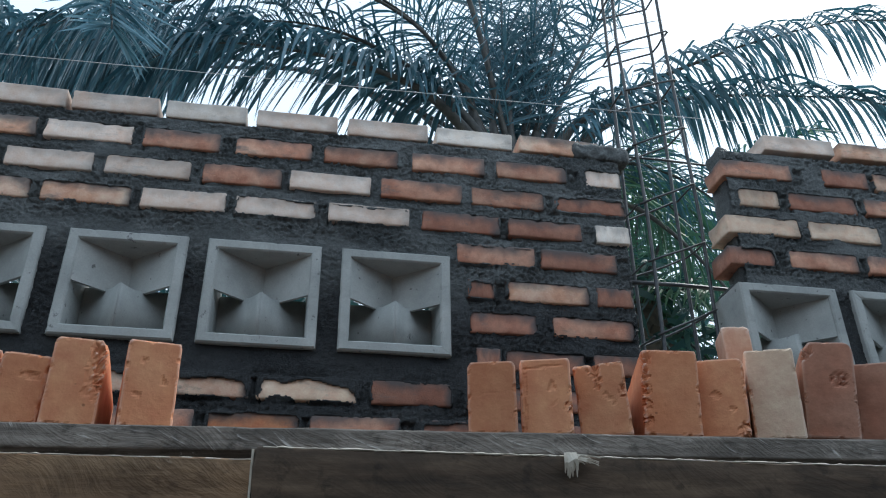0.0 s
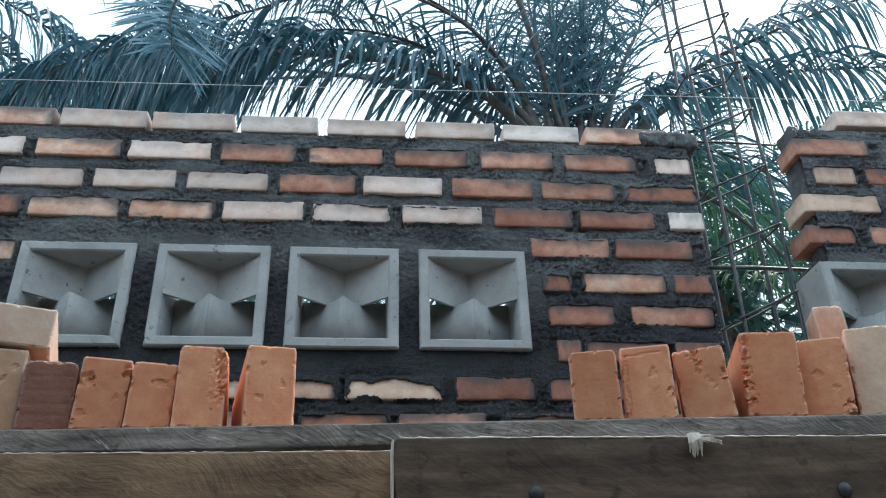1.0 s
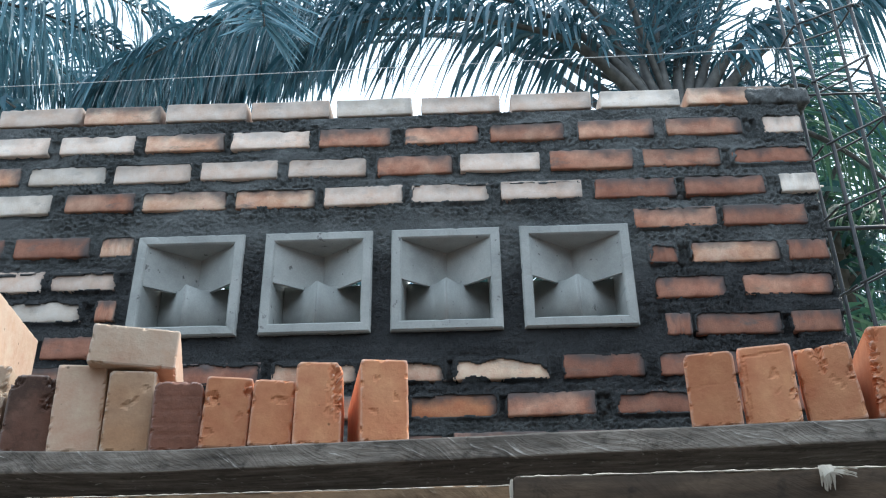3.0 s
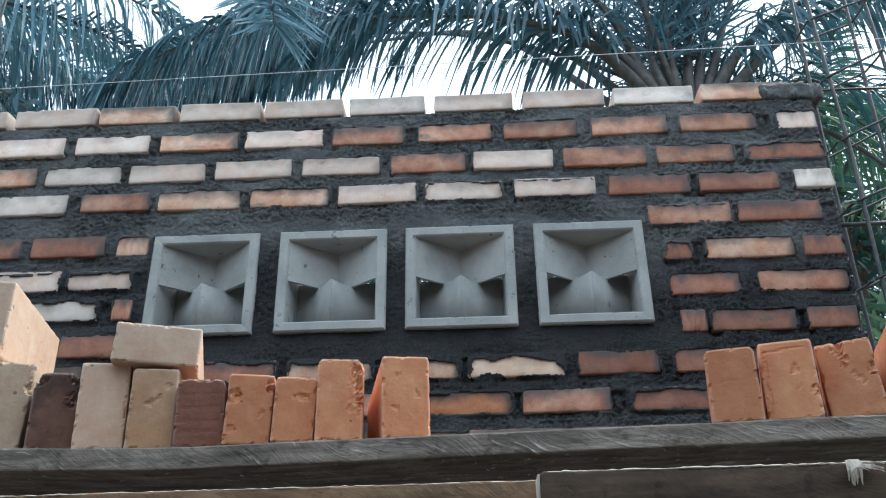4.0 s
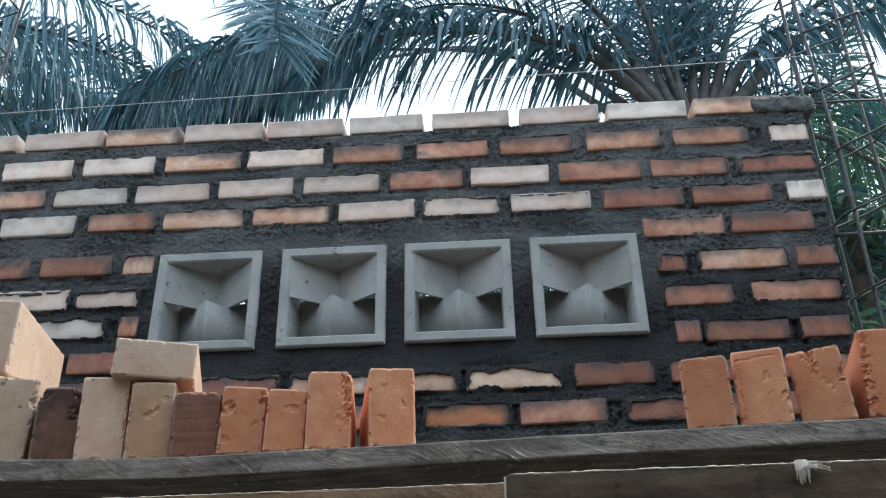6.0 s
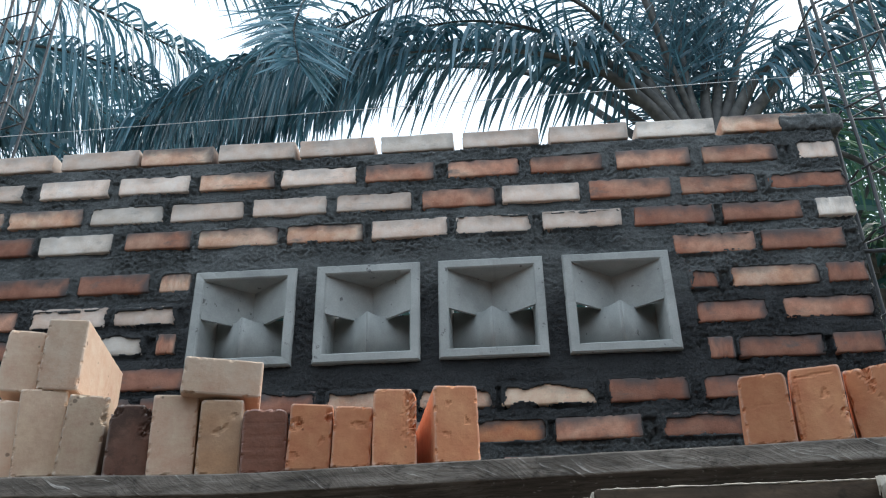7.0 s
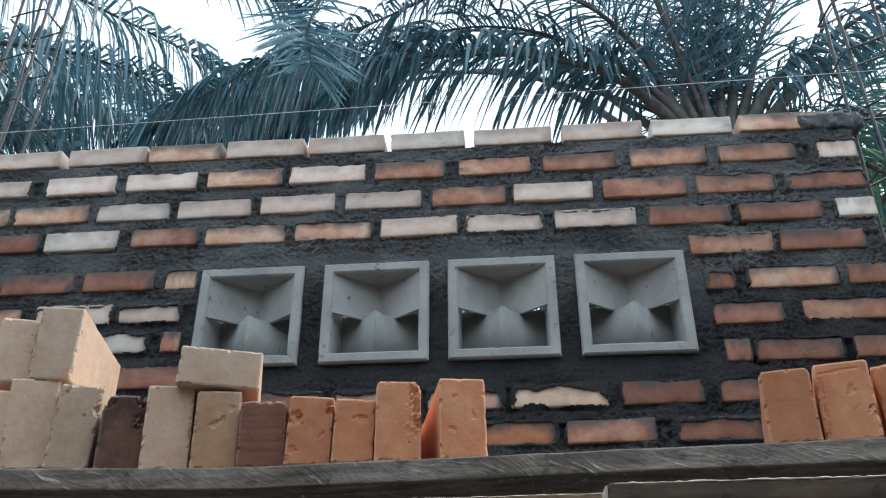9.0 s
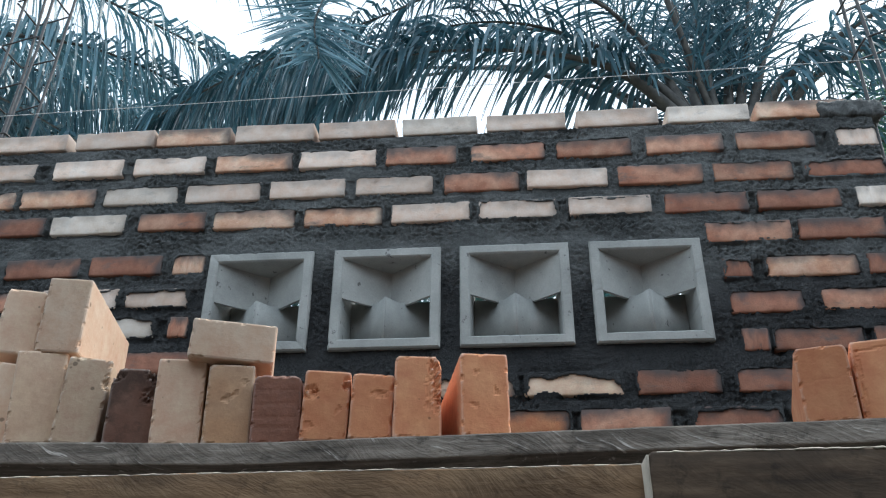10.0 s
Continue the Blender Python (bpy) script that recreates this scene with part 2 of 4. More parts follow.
MORTAR = mortar_material()
CONCRETE = concrete_material("cast_concrete", (0.28, 0.295, 0.29), (0.43, 0.445, 0.435))
SLAB = concrete_material("rough_slab", (0.10, 0.095, 0.09), (0.18, 0.17, 0.16))
PLANK = wood_material("weathered_plank", (0.085, 0.075, 0.064), (0.23, 0.203, 0.176), (0.42, 0.38, 0.335), (0.70, 0.67, 0.63), 0.63, 0.85, 0.6, (190, 36, 17))
BOARD = wood_material("dark_board", (0.047, 0.032, 0.022), (0.098, 0.067, 0.044), (0.180, 0.125, 0.082), (0.22, 0.175, 0.13), 0.72, 0.22, 0.22)
BOARD_LIGHT = wood_material("brown_board", (0.140, 0.085, 0.047), (0.250, 0.155, 0.086), (0.36, 0.24, 0.14), (0.42, 0.32, 0.22), 0.65, 0.5, 0.5, (190, 60, 40))
FIBRE = plain_material("pale_wood_fibre", (0.54, 0.49, 0.41), (0.70, 0.65, 0.56), 60, 0.8)
POST = wood_material("pole_wood", (0.10, 0.07, 0.05), (0.16, 0.12, 0.085), (0.22, 0.17, 0.12), (0.25, 0.20, 0.15), 0.75)
STEEL = plain_material("rusty_steel", (0.045, 0.050, 0.056), (0.085, 0.086, 0.090), 60, 0.45, 0.5)
LINE = plain_material("nylon_line", (0.62, 0.64, 0.66), (0.75, 0.76, 0.77), 30, 0.5)
LEAF = leaf_material("palm_leaf", (0.023, 0.058, 0.080), (0.102, 0.218, 0.290), 0.34)
LEAF_GREY = leaf_material("grey_palm_leaf", (0.070, 0.162, 0.212), (0.205, 0.372, 0.465))
# greener scrub leaf, with the shade under the palms put into its colour
LEAF_SHADED = leaf_material("shaded_scrub_leaf", (0.014, 0.034, 0.026), (0.055, 0.105, 0.075))
LEAF_FRESH = leaf_material("fresh_leaf", (0.040, 0.100, 0.038), (0.115, 0.230, 0.090), 0.42)
STALK = plain_material("palm_stalk", (0.036, 0.039, 0.042), (0.105, 0.106, 0.106), 14, 0.6)
TRUNK = plain_material("palm_trunk", (0.045, 0.038, 0.030), (0.11, 0.09, 0.07), 9, 0.9)
# unseen ground, lightened so that it bounces light up into the fronds
EARTH = plain_material("earth", (0.22, 0.20, 0.15), (0.33, 0.30, 0.23), 1.5, 0.95, rnd=False)


# ---------------------------------------------------------------- mesh helpers
def part(name, me, mat, parent=None, label=""):
    """Links a mesh (or bmesh) as one object with one material under a thing or a part."""
    if isinstance(me, bmesh.types.BMesh):
        bm, me = me, bpy.data.meshes.new(name)
        bm.to_mesh(me)
        bm.free()
    ob = new(name, me)
    if mat is not None and not me.materials:
        me.materials.append(mat)
    ob.parent = parent
    return tagged(ob, label) if label else ob


def mesh(name, verts, faces, smooth=False):
    me = bpy.data.meshes.new(name)
    me.from_pydata([tuple(v) for v in verts], [], faces)
    me.update()
    if smooth:
        me.polygons.foreach_set("use_smooth", [True] * len(me.polygons))
    return me


def block(name, size, step, r, rough=0.0, seed=0, chip=0.0, pit=0.0, smooth=True, bites=(), reach=0.012, grain=1.0, grooves=(), arris=0.0):
    """A worn block, centred at its own origin: rounded edges, uneven faces, chips along the edges and pits."""
    axes = []
    for s, st in zip(size, step):
        h = s / 2
        k = max(1, round((s - 2 * r) / st))
        axes.append([-h] + [-(h - r) + (s - 2 * r) * i / k for i in range(k + 1)] + [h])
    ids, verts, faces = {}, [], []

    def vid(i, j, k):
        if (i, j, k) not in ids:
            ids[i, j, k] = len(verts)
            p = Vector((axes[0][i], axes[1][j], axes[2][k]))
            inner = Vector([max(-(s / 2 - r), min(s / 2 - r, c)) for c, s in zip(p, size)])
            d = p - inner
            out = d.normalized()
            near = sum(1 for c in d if abs(c) > 1e-6)
            p = inner + out * r
            if arris:
                dx, dz = abs(p.x) - (size[0] / 2 - arris), p.z - (size[2] / 2 - arris)
                if dx > 0 and dz > 0 and math.hypot(dx, dz) > arris:
                    k2 = arris / math.hypot(dx, dz)
                    p.x = math.copysign(size[0] / 2 - arris + dx * k2, p.x)
                    p.z = size[2] / 2 - arris + dz * k2
            if rough:
                q = p + Vector((seed * 1.7, seed * 0.9, seed * 2.3))
                p += out * rough * (noise.noise(q * 22 * grain) + 0.5 * noise.noise(q * 60 * grain))
                edge = min(sorted((s / 2 - abs(c)) for c, s in zip(p, size))[1] / reach, 1.0)
                if chip and edge < 1:
                    c = noise.noise(q * 38 * grain + Vector((9, 4, 2))) + 0.6 * noise.noise(q * 95 * grain)
                    if c > 0.2:
                        p -= (p - p * 0.8).normalized() * chip * min((c - 0.2) * 3, 1) * (1 - edge)
                if pit:
                    c = noise.noise(q * 105 + Vector((3, 8, 1)))
                    if c > 0.5:
                        p -= out * pit * min((c - 0.5) * 9, 1)
            for bx, by, bz, br in bites:
                gap = (p - Vector((bx, by, bz))).length
                if gap < br:
                    ragged = 0.45 + 1.3 * noise.noise(p * 330) + 0.8 * noise.noise(p * 140)
                    p = p.lerp(Vector((bx * 0.3, by * 0.8, bz * 0.3)), max(0.0, 0.20 * ragged * (1 - (gap / br) ** 3)))
            for gx0, gz0, gx1, gz1, gw, gd in grooves:
                if p.y < -size[1] / 2 + 0.003:
                    a, ab = Vector((gx0, gz0)), Vector((gx1 - gx0, gz1 - gz0))
                    f = Vector((p.x, p.z)) - a
                    off = (f - ab * max(0.0, min(1.0, f.dot(ab) / ab.length_squared))).length
                    off += gw * (0.9 * noise.noise(p * 330) + 0.5 * noise.noise(p * 150))
                    if off < gw:
                        p.y += 0.5 * gd * (1 - (max(off, 0.0) / gw) ** 2)
            verts.append(p)
        return ids[i, j, k]

    nx, ny, nz = (len(a) - 1 for a in axes)
    for i in range(nx):
        for j in range(ny):
            faces.append((vid(i, j, 0), vid(i, j + 1, 0), vid(i + 1, j + 1, 0), vid(i + 1, j, 0)))
            faces.append((vid(i, j, nz), vid(i + 1, j, nz), vid(i + 1, j + 1, nz), vid(i, j + 1, nz)))
    for i in range(nx):
        for k in range(nz):
            faces.append((vid(i, 0, k), vid(i + 1, 0, k), vid(i + 1, 0, k + 1), vid(i, 0, k + 1)))
            faces.append((vid(i, ny, k), vid(i, ny, k + 1), vid(i + 1, ny, k + 1), vid(i + 1, ny, k)))
    for j in range(ny):
        for k in range(nz):
            faces.append((vid(0, j, k), vid(0, j, k + 1), vid(0, j + 1, k + 1), vid(0, j + 1, k)))
            faces.append((vid(nx, j, k), vid(nx, j + 1, k), vid(nx, j + 1, k + 1), vid(nx, j, k + 1)))
    return mesh(name, verts, faces, smooth)


def boxes(name, spans):
    """Several plain boxes (x0, x1, y0, y1, z0, z1) in one mesh."""
    verts, faces = [], []
    for x0, x1, y0, y1, z0, z1 in spans:
        o = len(verts)
        verts += [(x, y, z) for z in (z0, z1) for y in (y0, y1) for x in (x0, x1)]
        faces += [tuple(o + i for i in f) for f in ((0, 2, 3, 1), (4, 5, 7, 6), (0, 1, 5, 4), (2, 6, 7, 3), (0, 4, 6, 2), (1, 3, 7, 5))]
    return mesh(name, verts, faces)


def tube(name, points, radii, sides=8, flat=1.0):
    """A tube along points, closed at both ends."""
    verts, faces = [], []
    pts = [Vector(p) for p in points]
    up = Vector((0.31, 0.17, 0.94))
    for i, p in enumerate(pts):
        t = (pts[min(i + 1, len(pts) - 1)] - pts[max(i - 1, 0)]).normalized()
        a = t.cross(up).normalized()
        c = a.cross(t)
        for s in range(sides):
            w = 2 * math.pi * s / sides
            verts.append(p + a * math.cos(w) * radii[i] + c * math.sin(w) * radii[i] * flat)
    for i in range(len(pts) - 1):
        for s in range(sides):
            u = (s + 1) % sides
            faces.append((i * sides + s, i * sides + u, (i + 1) * sides + u, (i + 1) * sides + s))
    faces.append(tuple(reversed(range(sides))))
    faces.append(tuple((len(pts) - 1) * sides + s for s in range(sides)))
    return mesh(name, verts, faces, True)


# ---------------------------------------------------------------- ground, floor and added unseen walls
FACE, BACK, SIDE, SLOPE = 1.70, 1.785, 0.07, 0.013      # the wall's face and back, how far its other length stands forward, and the rise of its courses along x
LEN, HIGH, PITCH = 0.172, 0.043, 0.192

ground = part("ground", mesh("ground", [(-400, -400, -0.05), (400, -400, -0.05), (400, 400, -0.05), (-400, 400, -0.05)], [(0, 1, 2, 3)]), EARTH)
tagged(ground, "unseen ground, kept pale to throw light up at the palms", "ground", kind="structure")
floor = part("floor", boxes("floor", [(-3.2, 3.4, -1.12, 1.9, -0.045, 0.0)]), SLAB)
tagged(floor, "rough grey concrete floor slab", "floor", kind="structure")
# unseen walls, added dark to keep low frontal light off the bricks
for wname, span in (("wall_south", (-3.2, 3.4, -1.12, -1.0, 0, 3.1)), ("wall_west", (-3.2, -3.08, -1.0, 1.69, 0, 2.8)), ("wall_east", (3.28, 3.4, -1.0, 1.69, 0, 2.8))):
    w = part(wname, boxes(wname, [span]), SLAB)
    tagged(w, "unseen dark wall added to hold back low light", "wall", kind="structure")

# ---------------------------------------------------------------- the brick walls
VENT_X, VENT_W, VENT_Z = (-0.394, -0.128, 0.133, 0.396), 0.222, 2.401
VENT_X2, VENT_Z2 = (1.219, 1.477, 1.737, 1.997), 2.354
wall_bricks = {"main": [], "side": []}      # (x0, x1, z, tone, smear)


def course(wall, z, bricks, to_left=None, to_right=None, tones="porqp"):
    """One course: bricks as (x0, x1, tone[, smear]); carried on at even pitch to the left or the right."""
    row = [(b[0], b[1], b[2], b[3] if len(b) > 3 else 0.0) for b in bricks]
    k = 0
    if to_left is not None:
        x = min(b[0] for b in row) - 0.02
        while x - LEN > to_left:
            row.append((x - LEN, x, tones[k % len(tones)], 0.0))
            x, k = x - PITCH, k + 1
    if to_right is not None:
        x = max(b[1] for b in row) + 0.02
        while x + LEN < to_right:
            row.append((x, x + LEN, tones[k % len(tones)], 0.0))
            x, k = x + PITCH, k + 1
    wall_bricks[wall] += [(a, b, z + 0.0045 + SLOPE * (a + b) / 2, t, s) for a, b, t, s in row]


END = -1.75
course("main", 2.746, [(-1.130, -0.959, "p"), (-0.917, -0.751, "p"), (-0.726, -0.559, "p"), (-0.535, -0.358, "q"), (-0.343, -0.168, "p"), (-0.147, 0.012, "o"),
                       (0.042, 0.206, "o"), (0.229, 0.393, "o"), (0.422, 0.587, "o"), (0.613, 0.777, "o"), (0.824, 0.908, "p")], END)
course("main", 2.669, [(-1.150, -0.988, "q"), (-0.975, -0.799, "q"), (-0.781, -0.609, "w"), (-0.592, -0.422, "p"), (-0.401, -0.232, "p"), (-0.209, -0.039, "p"),
                       (-0.016, 0.147, "o"), (0.163, 0.335, "p"), (0.357, 0.535, "o"), (0.555, 0.720, "o"), (0.744, 0.911, "r", 0.4)], END)
course("main", 2.597, [(-1.064, -0.900, "r"), (-0.885, -0.716, "w"), (-0.684, -0.535, "o"), (-0.518, -0.336, "q"), (-0.318, -0.145, "q"), (-0.127, 0.041, "p"),
                       (0.059, 0.224, "p", 0.2), (0.249, 0.420, "p", 0.2), (0.446, 0.617, "r"), (0.636, 0.803, "r"), (0.834, 0.912, "w")], END)
course("main", 2.492, [(-0.961, -0.794, "r"), (-0.772, -0.612, "r"), (-0.589, -0.519, "q")], END, tones="rorqr")
course("main", 2.416, [(-1.055, -0.894, "o"), (-0.862, -0.694, "p", 0.45), (-0.679, -0.542, "p", 0.45)], END, tones="ropqr")
course("main", 2.348, [(-0.965, -0.795, "r"), (-0.772, -0.603, "w", 0.3), (-0.573, -0.532, "o")], END, tones="ropqr")
course("main", 2.271, [(-0.860, -0.690, "o"), (-0.668, -0.498, "r")], END, tones="rropr")
course("main", 2.523, [(0.522, 0.692, "o", 0.1), (0.705, 0.874, "r")])
course("main", 2.442, [(0.544, 0.600, "r", 0.6), (0.629, 0.806, "q"), (0.822, 0.901, "r")])
course("main", 2.368, [(0.548, 0.689, "r"), (0.721, 0.898, "o")])
course("main", 2.288, [(0.560, 0.609, "r"), (0.618, 0.784, "r"), (0.802, 0.898, "r")])
course("main", 2.209, [(-0.395, -0.225, "r", 0.35), (-0.205, -0.035, "q", 0.55), (-0.018, 0.132, "q", 0.6), (0.146, 0.330, "c", 0.75), (0.356, 0.510, "r"), (0.538, 0.700, "r"), (0.722, 0.898, "r")], END, tones="rorqr")
course("main", 2.137, [(-0.130, 0.042, "o"), (0.064, 0.229, "a", 0.1), (0.247, 0.412, "o"), (0.450, 0.610, "r", 0.5), (0.632, 0.800, "r"), (0.822, 0.898, "o")], END, tones="rorqr")
for i in range(28):
    course("main", 2.062 - 0.0735 * i, [(0.53 + 0.09 * (i % 2), 0.70 + 0.09 * (i % 2), "rorqo"[i % 5])], END, 0.93, "rorroqr")
course("side", 2.761, [(1.124, 1.298, "o"), (1.377, 1.494, "r"), (1.513, 1.683, "q")], None, 3.2)
course("side", 2.685, [(1.153, 1.253, "c"), (1.275, 1.446, "r"), (1.467, 1.640, "o")], None, 3.2)
course("side", 2.611, [(1.110, 1.286, "c"), (1.309, 1.485, "c")], None, 3.2)
course("side", 2.532, [(1.104, 1.210, "r", 0.2), (1.245, 1.410, "o"), (1.432, 1.589, "o")], None, 3.2)
course("side", 2.165, [(1.13, 1.30, "r")], None, 3.2)
for i in range(29):
    course("side", 2.091 - 0.0735 * i, [(1.13 + 0.09 * (i % 2), 1.30 + 0.09 * (i % 2), "rorqo"[i % 5])], None, 3.2, "rorroqr")


def fbm(x, z, f, s=0.0):
    return noise.noise(Vector((x * f, z * f, s))) + 0.5 * noise.noise(Vector((x * f * 2.3, z * f * 2.3, s + 4))) + 0.25 * noise.noise(Vector((x * f * 5.1, z * f * 5.1, s + 9)))


def mortar_sheet(name, x0, x1, z0, z1, rects, vents, vz, step=0.0026):
    """The mortar: gritty lumps where it was pressed out, smooth where it was trowelled, open in some of the upright joints and lapping over the bricks' edges here and there."""
    nx, nz = round((x1 - x0) / step), round((z1 - z0) / step)
    depth = np.zeros((nx + 1, nz + 1))
    half = VENT_W / 2
    for i in range(nx + 1):
        x = x0 + (x1 - x0) * i / nx
        near = min(max(0.0, abs(x - v) - half) for v in vents)
        for j in range(nz + 1):
            z = z0 + (z1 - z0) * j / nz
            gap = max(near, abs(z - vz) - half, 0.0)
            grit = min(1.0, max(0.22, 0.70 + 1.3 * noise.noise(Vector((x * 7, z * 13, 21))))) * min(1.0, (0.30 if abs(z - vz) > half else 0.8) + (gap / 0.04) ** 2)
            lump = noise.noise(Vector((x * 98, z * 118, 5)))
            depth[i, j] = FACE + 0.0040 + 0.0035 * fbm(x * 0.7, z * 1.3, 17) - grit * (0.0050 * max(-0.3, lump) + 0.0062 * noise.noise(Vector((x * 150, z * 175, 3))) + 0.0036 * noise.noise(Vector((x * 310, z * 330, 6))))
    rr = random.Random(17)
    R = 0.011
    for a, b, zc, _, smear in rects:
        i0, i1 = max(0, int((a - x0) / step) - 1), min(nx, int((b + 0.024 - x0) / step) + 2)
        zl = zc - SLOPE * (a + b) / 2
        j0, j1 = max(0, int((zl - HIGH / 2 - 0.007 - z0) / step) - 1), min(nz, int((zl + HIGH / 2 - z0) / step) + 2)
        open_joint = rr.choice((0.0, 0.004, 0.010, 0.014))
        for i in range(i0, i1 + 1):
            x = x0 + (x1 - x0) * i / nx
            for j in range(j0, j1 + 1):
                z = z0 + (z1 - z0) * j / nz
                qx, qz = abs(x - (a + b) / 2) - (b - a) / 2 + R, abs(z - zl) - HIGH / 2 + R
                inside = R - min(max(qx, qz), 0.0) - math.hypot(max(qx, 0.0), max(qz, 0.0))
                lap = 0.0018 + 0.0042 * fbm(x * 0.6, z * 0.8, 30, 7) + 0.0012 * noise.noise(Vector((x * 240, z * 240, 8))) + smear * (0.010 + 0.020 * fbm(x * 0.5, z, 22, 3)) * (1.0 + 55 * (z - zl))
                if inside > lap:
                    depth[i, j] = FACE + 0.022
                elif inside > -0.003 and (smear > 0 or z > zl - HIGH / 2 + 0.004):
                    depth[i, j] = min(depth[i, j], FACE - 0.0035 * (smear > 0) * (inside > 0.003) + 0.0012 + 0.003 * fbm(x, z, 60))
                elif z < zl - HIGH / 2 + 0.002 and a < x < b:
                    depth[i, j] += 0.009 * max(0.0, 0.35 + noise.noise(Vector((x * 14, zc * 9, 31))))
                elif x > b and z < zl + HIGH / 2 - 0.006:
                    depth[i, j] += open_joint * (0.6 + 0.8 * noise.noise(Vector((x * 60, z * 60, 2))))
    verts = [(x0 + (x1 - x0) * i / nx, depth[i, j], z0 + (z1 - z0) * j / nz + SLOPE * (x0 + (x1 - x0) * i / nx)) for i in range(nx + 1) for j in range(nz + 1)]
    faces = []
    for i in range(nx):
        xm = x0 + (x1 - x0) * (i + 0.5) / nx
        for j in range(nz):
            zm = z0 + (z1 - z0) * (j + 0.5) / nz
            if any(abs(xm - v) < VENT_W / 2 - 0.006 and abs(zm - vz) < VENT_W / 2 - 0.006 for v in vents):
                continue
            faces.append((i * (nz + 1) + j, (i + 1) * (nz + 1) + j, (i + 1) * (nz + 1) + j + 1, i * (nz + 1) + j + 1))
    return mesh(name, verts, faces, True)


def core(x0, x1, z1, vents, vz):
    """The body of the wall behind its face, open where the blocks sit."""
    h = VENT_W / 2 + 0.001
    za, zb = vz - h, vz + h
    spans = [(x0, x1, FACE + 0.024, BACK, 0, za - 0.02), (x0, x1, FACE + 0.024, BACK, zb + 0.02, z1)]
    edges = [x0] + [e for v in vents for e in (v - h, v + h)] + [x1]
    spans += [(edges[i], edges[i + 1], FACE + 0.024, BACK, za - 0.02, zb + 0.02) for i in range(0, len(edges), 2) if edges[i] < edges[i + 1]]
    for v in vents:
        spans += [(v - h, v + h, FACE + 0.024, BACK, za - 0.02, za + SLOPE * v), (v - h, v + h, FACE + 0.024, BACK, zb + SLOPE * v, zb + 0.02)]
    return boxes("wall_core", spans)


wall_main = part("wall_north", core(-3.08, 0.895, 2.79, VENT_X, VENT_Z), MORTAR)
tagged(wall_main, "unplastered brick wall in dark wet mortar, top course just laid", "wall", kind="structure")
wall_side = part("wall_north_east", core(1.140, 3.28, 2.815, VENT_X2, VENT_Z2), MORTAR)
wall_side.location.y = -SIDE
tagged(wall_side, "toothed end of an unplastered brick wall beside the column", "wall", kind="structure")
part("mortar", mortar_sheet("mortar", -1.75, 0.907, 1.93, 2.803, wall_bricks["main"], VENT_X, VENT_Z), MORTAR, wall_main)
part("mortar", mortar_sheet("mortar", 1.134, 2.25, 1.93, 2.815, wall_bricks["side"], VENT_X2, VENT_Z2), MORTAR, wall_side)
part("mortar_end", block("mortar_end", (0.022, 0.07, 0.87), (0.01, 0.012, 0.012), 0.006, 0.007, 3), MORTAR, wall_main).location = (0.897, 1.748, 2.37)
part("mortar_end", block("mortar_end", (0.03, 0.065, 0.36), (0.01, 0.012, 0.012), 0.006, 0.007, 5), MORTAR, wall_side).location = (1.150, 1.75, 2.67)

part("mortar_end", block("mortar_end", (0.135, 0.090, 0.044), (0.004, 0.008, 0.004), 0.008, 0.007, 8, 0.006, 0.003, True, (), 0.012, 2.2), MORTAR, wall_main).location = (0.868, 1.742, 2.836)

